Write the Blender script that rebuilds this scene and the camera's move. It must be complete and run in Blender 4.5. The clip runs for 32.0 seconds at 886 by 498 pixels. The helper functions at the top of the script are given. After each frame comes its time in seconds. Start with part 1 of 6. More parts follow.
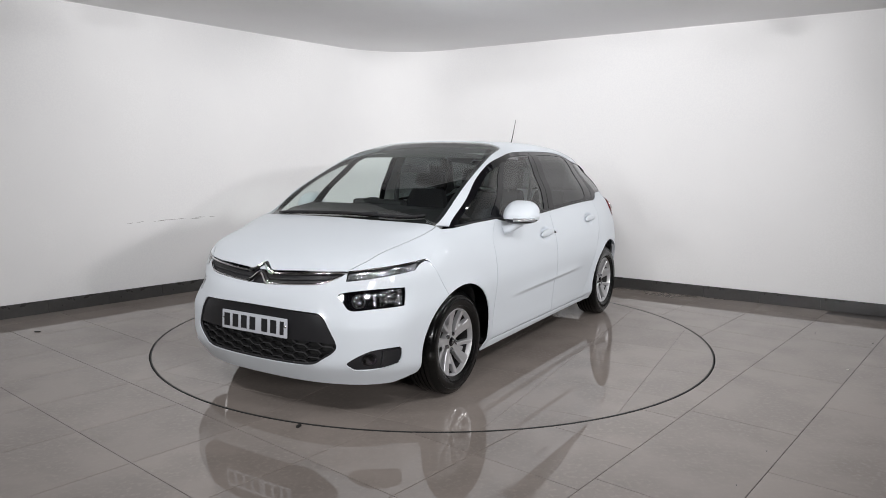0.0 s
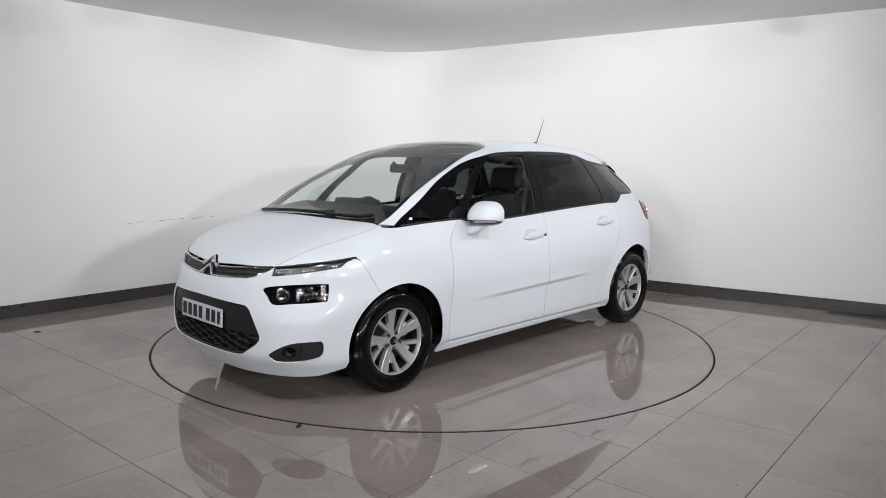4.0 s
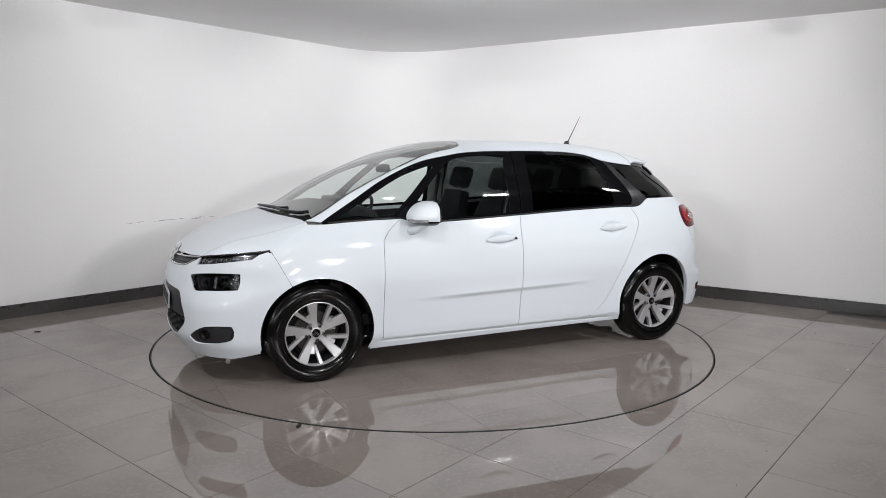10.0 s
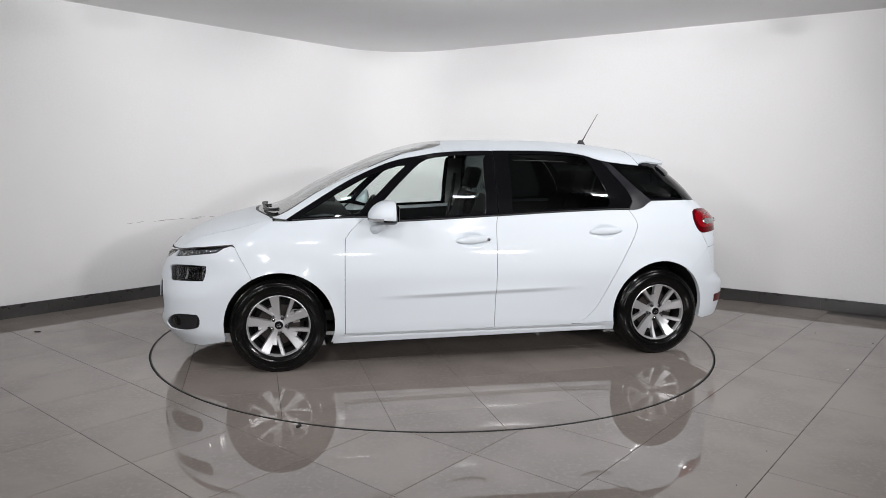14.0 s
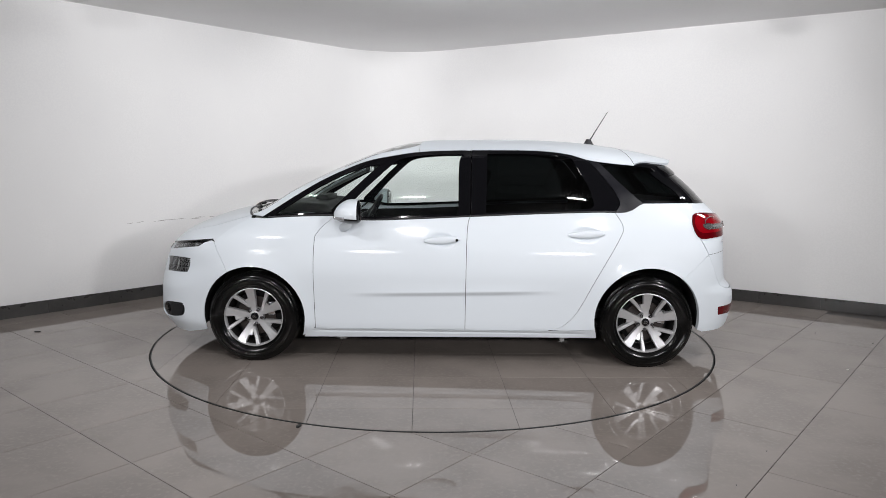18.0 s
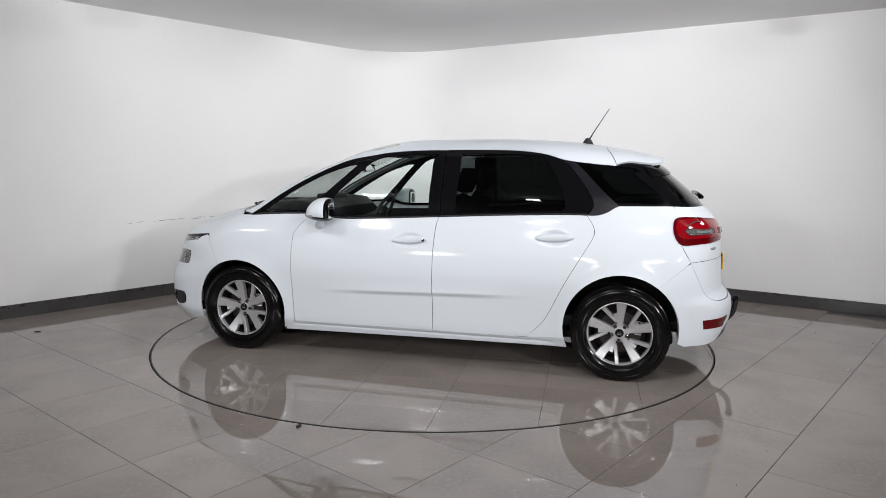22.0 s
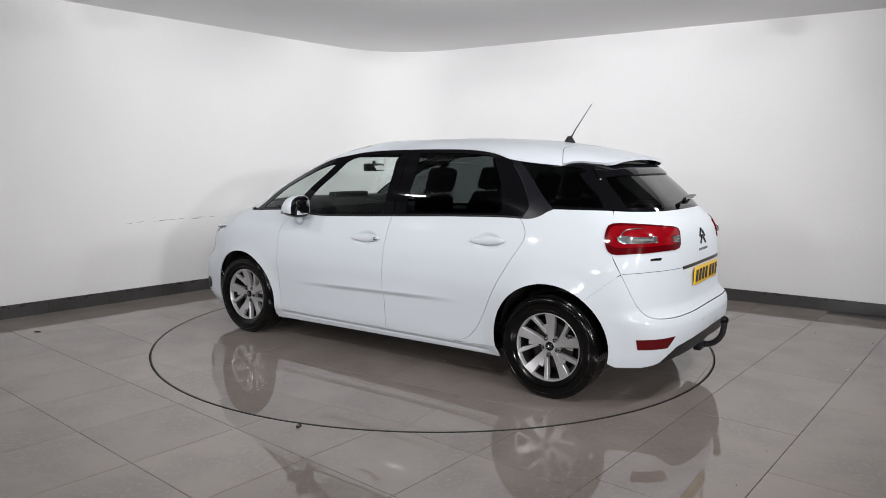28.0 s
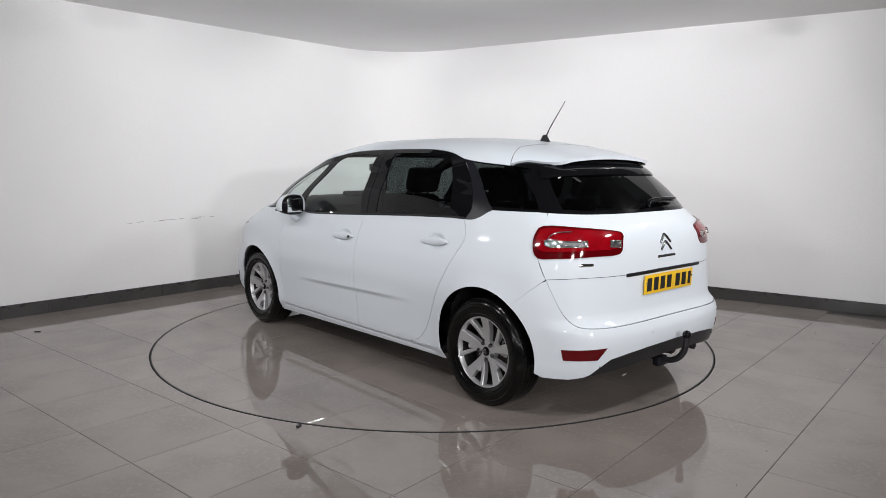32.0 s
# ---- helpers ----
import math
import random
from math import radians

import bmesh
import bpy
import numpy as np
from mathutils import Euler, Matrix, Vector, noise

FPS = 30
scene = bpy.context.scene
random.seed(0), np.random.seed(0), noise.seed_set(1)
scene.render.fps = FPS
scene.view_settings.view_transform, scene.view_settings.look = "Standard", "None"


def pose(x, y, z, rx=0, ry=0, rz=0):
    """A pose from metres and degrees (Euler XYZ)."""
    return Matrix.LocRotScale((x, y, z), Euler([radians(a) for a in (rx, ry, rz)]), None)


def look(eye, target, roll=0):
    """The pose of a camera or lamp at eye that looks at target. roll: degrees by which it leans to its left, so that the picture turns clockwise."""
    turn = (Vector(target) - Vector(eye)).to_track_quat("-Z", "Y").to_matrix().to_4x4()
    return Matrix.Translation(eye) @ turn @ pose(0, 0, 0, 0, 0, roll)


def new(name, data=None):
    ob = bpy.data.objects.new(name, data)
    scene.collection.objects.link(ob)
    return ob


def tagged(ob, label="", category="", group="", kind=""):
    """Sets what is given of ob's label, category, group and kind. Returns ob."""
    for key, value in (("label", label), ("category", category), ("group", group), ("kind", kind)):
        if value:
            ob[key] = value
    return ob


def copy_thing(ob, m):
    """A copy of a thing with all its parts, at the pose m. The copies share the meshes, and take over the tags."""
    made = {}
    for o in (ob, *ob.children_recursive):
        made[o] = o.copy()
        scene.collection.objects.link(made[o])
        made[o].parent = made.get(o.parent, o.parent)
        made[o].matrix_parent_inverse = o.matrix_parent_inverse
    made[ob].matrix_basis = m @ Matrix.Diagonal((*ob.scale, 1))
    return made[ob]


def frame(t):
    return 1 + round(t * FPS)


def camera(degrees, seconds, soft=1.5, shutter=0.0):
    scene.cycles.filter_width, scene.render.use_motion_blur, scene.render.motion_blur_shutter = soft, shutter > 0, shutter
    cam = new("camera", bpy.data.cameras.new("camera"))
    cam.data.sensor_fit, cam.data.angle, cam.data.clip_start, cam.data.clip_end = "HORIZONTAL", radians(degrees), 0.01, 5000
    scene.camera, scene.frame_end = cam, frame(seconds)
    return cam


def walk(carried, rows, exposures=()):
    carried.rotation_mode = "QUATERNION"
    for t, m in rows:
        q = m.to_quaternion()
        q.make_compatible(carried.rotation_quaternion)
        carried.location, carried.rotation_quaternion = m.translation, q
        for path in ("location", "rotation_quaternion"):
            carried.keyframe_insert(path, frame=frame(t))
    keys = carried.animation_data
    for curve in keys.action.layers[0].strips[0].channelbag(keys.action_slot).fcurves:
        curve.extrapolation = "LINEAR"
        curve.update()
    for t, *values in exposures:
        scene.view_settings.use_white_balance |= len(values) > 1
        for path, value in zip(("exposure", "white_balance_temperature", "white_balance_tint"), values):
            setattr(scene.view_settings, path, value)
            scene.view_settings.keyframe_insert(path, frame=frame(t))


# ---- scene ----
from mathutils.geometry import delaunay_2d_cdt

# ---------------------------------------------------------------- camera (it stands still)
cam = camera(64.6, 32.0, soft=0.6)
EYE = Vector((0.0, -5.813, 1.442))
YAW, TILT, LEAN = 0.0124, 0.1259, 0.49
AIM = EYE + Vector((math.sin(YAW) * math.cos(TILT), math.cos(YAW) * math.cos(TILT), -math.sin(TILT)))
walk(cam, [(0.0, look(EYE, AIM, LEAN)), (32.0, look(EYE, AIM, LEAN))])

# ---------------------------------------------------------------- light
world = bpy.data.worlds.new("world")
scene.world = world
world.use_nodes = True
world.node_tree.nodes["Background"].inputs[0].default_value = (1.0, 1.0, 1.0, 1.0)
world.node_tree.nodes["Background"].inputs[1].default_value = 0.0
scene.view_settings.exposure = -0.22


def area_lamp(name, eye, target, sx, sy, watts, colour=(1.0, 0.99, 1.003), spread=180):
    data = bpy.data.lights.new(name, "AREA")
    data.shape, data.size, data.size_y = "RECTANGLE", sx, sy
    data.energy, data.color, data.spread = watts, colour, radians(spread)
    ob = new(name, data)
    ob.matrix_world = look(eye, target)
    return ob


CEILING = 2.86


# ---------------------------------------------------------------- materials
def material(name):
    m = bpy.data.materials.new(name)
    m.use_nodes = True
    return m, m.node_tree.nodes, m.node_tree.links, m.node_tree.nodes["Principled BSDF"]


def plain(name, colour, rough=0.5, metal=0.0, coat=0.0, grain=0.0, scale=60.0, vary=0.12, emit=None, alpha=None, specular=None):
    """A principled surface with two scales of variation in colour and roughness and a fine relief."""
    m, n, l, b = material(name)
    b.inputs["Roughness"].default_value = rough
    b.inputs["Metallic"].default_value = metal
    b.inputs["Coat Weight"].default_value = coat
    b.inputs["Coat Roughness"].default_value = 0.03
    if specular is not None:
        b.inputs["Specular IOR Level"].default_value = specular
    co = n.new("ShaderNodeTexCoord")
    big, fine = n.new("ShaderNodeTexNoise"), n.new("ShaderNodeTexNoise")
    big.inputs["Scale"].default_value = scale / 18
    fine.inputs["Scale"].default_value = scale
    big.inputs["Detail"].default_value = fine.inputs["Detail"].default_value = 4
    l.new(co.outputs["Object"], big.inputs["Vector"])
    l.new(co.outputs["Object"], fine.inputs["Vector"])
    add = n.new("ShaderNodeMath")
    add.operation = "ADD"
    l.new(big.outputs["Fac"], add.inputs[0])
    l.new(fine.outputs["Fac"], add.inputs[1])
    ramp = n.new("ShaderNodeMapRange")
    ramp.inputs["From Min"].default_value, ramp.inputs["From Max"].default_value = 0.6, 1.4
    l.new(add.outputs[0], ramp.inputs["Value"])
    mix = n.new("ShaderNodeMix")
    mix.data_type = "RGBA"
    mix.inputs["A"].default_value = (*[c * (1 - vary) for c in colour], 1)
    mix.inputs["B"].default_value = (*[min(1, c * (1 + vary)) for c in colour], 1)
    l.new(ramp.outputs["Result"], mix.inputs["Factor"])
    l.new(mix.outputs["Result"], b.inputs["Base Color"])
    rr = n.new("ShaderNodeMapRange")
    rr.inputs["To Min"].default_value, rr.inputs["To Max"].default_value = rough * 0.85, min(1, rough * 1.15)
    l.new(ramp.outputs["Result"], rr.inputs["Value"])
    l.new(rr.outputs["Result"], b.inputs["Roughness"])
    if grain:
        bump = n.new("ShaderNodeBump")
        bump.inputs["Strength"].default_value = grain
        bump.inputs["Distance"].default_value = 0.002
        l.new(fine.outputs["Fac"], bump.inputs["Height"])
        l.new(bump.outputs["Normal"], b.inputs["Normal"])
    if emit:
        b.inputs["Emission Color"].default_value = (*emit[0], 1)
        b.inputs["Emission Strength"].default_value = emit[1]
    return m


def glass(name, tint, gloss=0.015, base=0.045):
    """A thin pane: light passes tinted, and the gloss grows towards grazing view."""
    m, n, l, b = material(name)
    n.remove(b)
    clear, shine, mix, lw = (n.new("ShaderNodeBsdfTransparent"), n.new("ShaderNodeBsdfGlossy"), n.new("ShaderNodeMixShader"), n.new("ShaderNodeLayerWeight"))
    clear.inputs["Color"].default_value = (*tint, 1)
    shine.inputs["Roughness"].default_value = gloss
    lw.inputs["Blend"].default_value = 0.5
    five, fit = n.new("ShaderNodeMath"), n.new("ShaderNodeMath")
    five.operation, fit.operation = "POWER", "MULTIPLY_ADD"
    five.inputs[1].default_value = 4.2
    fit.inputs[1].default_value, fit.inputs[2].default_value = 0.95, base
    l.new(lw.outputs["Facing"], five.inputs[0])
    l.new(five.outputs[0], fit.inputs[0])
    l.new(fit.outputs[0], mix.inputs[0])
    l.new(clear.outputs[0], mix.inputs[1])
    l.new(shine.outputs[0], mix.inputs[2])
    l.new(mix.outputs[0], n["Material Output"].inputs["Surface"])
    return m


PAINT = plain("white_paint", (0.628, 0.670, 0.712), 0.45, coat=0.30, vary=0.004, scale=6, specular=0.2)
PAINT.node_tree.nodes["Principled BSDF"].inputs["Coat Roughness"].default_value = 0.085
BLACK_GLOSS = plain("black_gloss", (0.004, 0.004, 0.005), 0.04, coat=0.0, vary=0.1, specular=0.3)
BLACK_TRIM = plain("black_trim", (0.015, 0.015, 0.017), 0.4, grain=0.15, scale=300, specular=0.35)
GREY_TRIM = plain("grey_trim", (0.009, 0.009, 0.012), 0.30, metal=0.0, specular=0.3, grain=0.05, scale=300)
CHROME = plain("chrome", (0.75, 0.75, 0.76), 0.08, metal=1.0, vary=0.05)
DARK_CHROME = plain("dark_chrome", (0.22, 0.22, 0.23), 0.18, metal=1.0, vary=0.05)
RUBBER = plain("rubber", (0.003, 0.003, 0.003), 0.16, grain=0.10, scale=120, vary=0.3, specular=0.25)
ALLOY = plain("alloy", (0.50, 0.50, 0.51), 0.36, metal=0.6, coat=0.4, vary=0.02, scale=14)
STEEL_AND_SHADE = plain("steel_and_shade", (0.016, 0.015, 0.015), 0.5, metal=0.6, vary=0.4, scale=40)
RUST = plain("rusty_disc", (0.020, 0.014, 0.012), 0.5, metal=0.3, vary=0.4, scale=60)
CLOTH = plain("seat_cloth", (0.006, 0.006, 0.007), 0.9, grain=0.12, scale=400, vary=0.3, specular=0.2)
BLIND = plain("blind_cloth", (0.03, 0.03, 0.03), 0.9, grain=0.3, scale=300)
CABIN = plain("cabin_plastic", (0.008, 0.008, 0.009), 0.6, grain=0.06, scale=300, specular=0.3)
LINING = plain("light_lining", (0.24, 0.25, 0.24), 0.85, grain=0.04, scale=200)
UNDER = plain("underbody", (0.012, 0.012, 0.012), 0.8, grain=0.3, scale=80, vary=0.4)
CLEAR = glass("clear_glass", (0.95, 1.0, 0.98), base=0.05)
SCREEN = glass("windscreen_glass", (0.90, 0.96, 0.94), base=0.045)
PRIVACY = glass("privacy_glass", (0.065, 0.076, 0.076), base=0.05)
LENS = glass("lamp_lens", (0.92, 0.93, 0.94), base=0.02)


def crystal(name, dark, light, size):
    """Faceted reflector behind a clear cover; the facets' glints are put into their colour."""
    m, n, l, b = material(name)
    co, vor, ramp, bump = n.new("ShaderNodeTexCoord"), n.new("ShaderNodeTexVoronoi"), n.new("ShaderNodeValToRGB"), n.new("ShaderNodeBump")
    vor.inputs["Scale"].default_value = size
    l.new(co.outputs["Object"], vor.inputs["Vector"])
    sep = n.new("ShaderNodeSeparateColor")
    l.new(vor.outputs["Color"], sep.inputs[0])
    l.new(sep.outputs[0], ramp.inputs[0])
    ramp.color_ramp.elements[0].position, ramp.color_ramp.elements[1].position = 0.3, 0.8
    ramp.color_ramp.elements[0].color, ramp.color_ramp.elements[1].color = (*[dark] * 3, 1), (*[light] * 3, 1)
    l.new(ramp.outputs[0], b.inputs["Base Color"])
    bump.inputs["Strength"].default_value, bump.inputs["Distance"].default_value = 0.6, 0.004
    l.new(vor.outputs["Distance"], bump.inputs["Height"])
    l.new(bump.outputs["Normal"], b.inputs["Normal"])
    b.inputs["Metallic"].default_value, b.inputs["Roughness"].default_value = 0.85, 0.12
    return m


CRYSTAL = crystal("lamp_crystal", 0.06, 0.62, 90)
SOFT_CRYSTAL = crystal("soft_lamp_crystal", 0.30, 0.55, 45)
DARK_CRYSTAL = crystal("dark_lamp_crystal", 0.003, 0.11, 55)
RED_LENS = plain("red_lens", (0.23, 0.002, 0.006), 0.05, coat=0.6, vary=0.25, scale=14)
DEEP_RED = plain("deep_red_lens", (0.085, 0.001, 0.003), 0.07, coat=0.0, vary=0.2, scale=40)
CLEAR_LENS = plain("clear_lamp_segment", (0.42, 0.42, 0.43), 0.14, metal=0.6, coat=0.5, vary=0.25, scale=70)
PLATE_WHITE = plain("white_plate", (0.50, 0.52, 0.56), 0.35, vary=0.02)
PLATE_YELLOW = plain("yellow_plate", (0.80, 0.48, 0.02), 0.35, vary=0.03)
MESH_BLACK = plain("mesh_black", (0.015, 0.015, 0.016), 0.5, grain=0.2, scale=300, specular=0.25)
INK = plain("plate_ink", (0.01, 0.01, 0.012), 0.5)


# ---------------------------------------------------------------- mesh helpers
def link(name, bm, mat, parent=None, label="", smooth=True, angle=None):
    me = bpy.data.meshes.new(name)
    bm.to_mesh(me)
    bm.free()
    if mat:
        me.materials.append(mat)
    if smooth:
        me.polygons.foreach_set("use_smooth", [True] * len(me.polygons))
        if angle:
            me.set_sharp_from_angle(angle=radians(angle))
    ob = new(name, me)
    if parent:
        ob.parent = parent
    if label:
        tagged(ob, label)
    return ob


part = link


def box(bm, c, s, bevel=0.0, m=None):
    """A bevelled box of size s at c."""
    r = bmesh.ops.create_cube(bm, size=1.0)
    vs = r["verts"]
    bmesh.ops.scale(bm, vec=s, verts=vs)
    if bevel:
        es = list({e for v in vs for e in v.link_edges})
        g = bmesh.ops.bevel(bm, geom=es, offset=bevel, segments=2, affect="EDGES", profile=0.6)
        vs = list({v for f in g["faces"] for v in f.verts} | {v for v in vs if v.is_valid})
    bmesh.ops.translate(bm, vec=c, verts=vs)
    if m:
        bmesh.ops.transform(bm, matrix=m, verts=vs)
    return vs


def lathe(bm, prof, n=48, m=Matrix(), close=False):
    """Turns a profile of (radius, axial) round the y axis."""
    rings = []
    for k in range(n):
        a = 2 * math.pi * k / n
        rings.append([bm.verts.new(m @ Vector((r * math.cos(a), y, r * math.sin(a)))) for r, y in prof])
    cnt = len(prof)
    for k in range(n):
        p, q = rings[k], rings[(k + 1) % n]
        for i in range(cnt if close else cnt - 1):
            j = (i + 1) % cnt
            bm.faces.new((p[i], p[j], q[j], q[i]))


def tube(bm, pts, r, n=8, taper=None, caps=True):
    """A round bar along points."""
    pts = [Vector(p) for p in pts]
    rings, side = [], None
    for i, p in enumerate(pts):
        d = (pts[min(i + 1, len(pts) - 1)] - pts[max(i - 1, 0)]).normalized()
        if side is None:
            side = d.orthogonal().normalized()
        side = (side - d * side.dot(d)).normalized()
        up = d.cross(side)
        rad = r if taper is None else r + (taper - r) * i / (len(pts) - 1)
        rings.append([bm.verts.new(p + (side * math.cos(a) + up * math.sin(a)) * rad) for a in (2 * math.pi * k / n for k in range(n))])
    for a, b in zip(rings, rings[1:]):
        for k in range(n):
            bm.faces.new((a[k], a[(k + 1) % n], b[(k + 1) % n], b[k]))
    if caps:
        bm.faces.new(rings[0][::-1])
        bm.faces.new(rings[-1])


def prism(bm, pts, t, m=Matrix(), bevel=0.0):
    """A flat outline in xy, thickened along z by t."""
    lo = [bm.verts.new(m @ Vector((x, y, 0))) for x, y in pts]
    hi = [bm.verts.new(m @ Vector((x, y, t))) for x, y in pts]
    fs = [bm.faces.new(hi), bm.faces.new(lo[::-1])]
    for i in range(len(pts)):
        j = (i + 1) % len(pts)
        fs.append(bm.faces.new((lo[i], lo[j], hi[j], hi[i])))
    bmesh.ops.recalc_face_normals(bm, faces=fs)
    if bevel:
        bmesh.ops.bevel(bm, geom=list(fs[0].edges), offset=bevel, segments=2, affect="EDGES")


def smooth_line(pts, n=6, closed=False):
    """A Catmull-Rom line through points of any dimension."""
    P = [np.array(p, float) for p in pts]
    out, cnt = [], len(P)
    for i in range(cnt if closed else cnt - 1):
        a, b, c, d = (P[(i + k) % cnt] if closed else P[min(max(i + k, 0), cnt - 1)] for k in (-1, 0, 1, 2))
        for s in range(n):
            t = s / n
            out.append(0.5 * (2 * b + (c - a) * t + (2 * a - 5 * b + 4 * c - d) * t * t + (3 * b - a - 3 * c + d) * t ** 3))
    if not closed:
        out.append(P[-1])
    return [tuple(p) for p in out]


def empty(name, m=Matrix(), **tags):
    ob = new(name)
    ob.matrix_basis = m
    return tagged(ob, **tags)


# ---------------------------------------------------------------- the room
WALL_L = (Vector((-0.756, 0.654, 0)).normalized(), 3.15)
WALL_R = (Vector((0.569, 0.822, 0)).normalized(), 3.0)


def noise_mix(n, l, co, a, b, scale, lo=0.4, hi=0.6, detail=5):
    t = n.new("ShaderNodeTexNoise")
    t.inputs["Scale"].default_value, t.inputs["Detail"].default_value = scale, detail
    l.new(co, t.inputs["Vector"])
    r = n.new("ShaderNodeMapRange")
    r.inputs["From Min"].default_value, r.inputs["From Max"].default_value = lo, hi
    l.new(t.outputs["Fac"], r.inputs["Value"])
    m = n.new("ShaderNodeMix")
    m.data_type = "RGBA"
    l.new(r.outputs["Result"], m.inputs["Factor"])
    for key, v in (("A", a), ("B", b)):
        if isinstance(v, tuple):
            m.inputs[key].default_value = (*v, 1)
        else:
            l.new(v, m.inputs[key])
    return m.outputs["Result"], t


def tile_material(name, base, rough, vary=0.08):
    m, n, l, b = material(name)
    co = n.new("ShaderNodeTexCoord").outputs["Object"]
    c1, _ = noise_mix(n, l, co, tuple(v * (1 - vary) for v in base), tuple(v * (1 + vary) for v in base), 2.2)
    c2, t2 = noise_mix(n, l, co, c1, tuple(v * 1.12 for v in base), 38, 0.5, 0.75)
    info = n.new("ShaderNodeObjectInfo")
    hsv = n.new("ShaderNodeHueSaturation")
    mr = n.new("ShaderNodeMapRange")
    mr.inputs["To Min"].default_value, mr.inputs["To Max"].default_value = 0.95, 1.05
    l.new(info.outputs["Random"], mr.inputs["Value"])
    l.new(mr.outputs["Result"], hsv.inputs["Value"])
    l.new(c2, hsv.inputs["Color"])
    l.new(hsv.outputs["Color"], b.inputs["Base Color"])
    smear = n.new("ShaderNodeTexNoise")
    smear.inputs["Scale"].default_value, smear.inputs["Detail"].default_value = 3.5, 6
    l.new(co, smear.inputs["Vector"])
    rr = n.new("ShaderNodeMapRange")
    rr.inputs["From Min"].default_value, rr.inputs["From Max"].default_value = 0.35, 0.7
    rr.inputs["To Min"].default_value, rr.inputs["To Max"].default_value = rough * 0.6, rough * 1.6
    l.new(smear.outputs["Fac"], rr.inputs["Value"])
    l.new(rr.outputs["Result"], b.inputs["Roughness"])
    b.inputs["IOR"].default_value = 1.5
    return m


TILE = tile_material("polished_tile", (0.255, 0.223, 0.201), 0.012)
TILE.node_tree.nodes["Principled BSDF"].inputs["Specular IOR Level"].default_value = 0.55
SKIRT_TILE = tile_material("dark_tile", (0.055, 0.053, 0.052), 0.35)
GROUT = plain("grout", (0.085, 0.078, 0.074), 0.8, grain=0.3, scale=200)
GAP = plain("dark_gap", (0.02, 0.02, 0.02), 0.7)


def wall_material():
    m, n, l, b = material("white_wall_paint")
    co = n.new("ShaderNodeTexCoord").outputs["Object"]
    c1, _ = noise_mix(n, l, co, (0.78, 0.78, 0.785), (0.82, 0.82, 0.82), 0.8)
    c2, t2 = noise_mix(n, l, co, c1, (0.80, 0.80, 0.80), 60)
    l.new(c2, b.inputs["Base Color"])
    b.inputs["Roughness"].default_value = 0.75
    bump = n.new("ShaderNodeBump")
    bump.inputs["Strength"].default_value, bump.inputs["Distance"].default_value = 0.05, 0.002
    l.new(t2.outputs["Fac"], bump.inputs["Height"])
    l.new(bump.outputs["Normal"], b.inputs["Normal"])
    return m


WALL = wall_material()
CEIL = plain("ceiling_paint", (0.88, 0.88, 0.885), 0.85, grain=0.1, scale=40, vary=0.02)


DARK_WALL = plain("dark_wall_paint", (0.06, 0.06, 0.063), 0.8, vary=0.1, scale=20)
TRIM = plain("white_bead", (0.86, 0.86, 0.86), 0.5, vary=0.02)
SCUFF = plain("scuff", (0.30, 0.29, 0.28), 0.8, vary=0.4, scale=200)


def wall_dir(w):
    return Vector((w[0].y, -w[0].x, 0))


def corner_of(wa, wb):
    d = wa[0].x * wb[0].y - wa[0].y * wb[0].x
    return Vector(((wa[1] * wb[0].y - wb[1] * wa[0].y) / d, (wa[0].x * wb[1] - wb[0].x * wa[1]) / d, 0))


CORNER = corner_of(WALL_L, WALL_R)
DL = -wall_dir(WALL_L) if wall_dir(WALL_L).y > 0 else wall_dir(WALL_L)
DR = wall_dir(WALL_R) if wall_dir(WALL_R).y < 0 else -wall_dir(WALL_R)


SCUFF_AT = Vector((-3.09, 1.24, 0)) - WALL_L[0] * (WALL_L[0].dot(Vector((-3.09, 1.24, 0))) - WALL_L[1])


def path_line(off=0.0):
    """The foot of the two walls and the rounded corner between them, off metres into the room."""
    rad, out = 1.05, []
    half = math.acos(max(-1, min(1, DL.dot(DR)))) / 2
    tan_len = rad / math.tan(half)
    a, b = CORNER + DL * tan_len, CORNER + DR * tan_len
    centre = CORNER + (DL + DR).normalized() * rad / math.sin(half)
    out.append(CORNER + DL * 11.0 - WALL_L[0] * off)
    n = 20
    va, vb = (a - centre).normalized(), (b - centre).normalized()
    for k in range(n + 1):
        d = va.lerp(vb, k / n).normalized()
        ang = math.acos(max(-1, min(1, va.dot(vb)))) * k / n
        perp = (vb - va * va.dot(vb)).normalized()
        d = va * math.cos(ang) + perp * math.sin(ang)
        out.append(centre + d * (rad - off))
    out.append(CORNER + DR * 11.0 - WALL_R[0] * off)
    return out


def strip_wall(name, lo, hi, inner, outer, mat):
    """A standing band along the wall line with real thickness."""
    bm = bmesh.new()
    I, O = path_line(inner), path_line(outer)
    rows = [[bm.verts.new((p.x, p.y, z)) for p in L] for L, z in ((I, lo), (I, hi), (O, hi), (O, lo))]
    for k in range(4):
        r, s = rows[k], rows[(k + 1) % 4]
        for i in range(len(I) - 1):
            bm.faces.new((r[i], r[i + 1], s[i + 1], s[i]))
    for e in (0, -1):
        bm.faces.new([r[e] for r in rows])
    bmesh.ops.recalc_face_normals(bm, faces=bm.faces[:])
    return link(name, bm, mat, angle=40)


tagged(strip_wall("wall_back", 0.0, CEILING, 0.0, -0.2, WALL), "white painted walls meeting in a rounded corner", "wall", kind="structure")

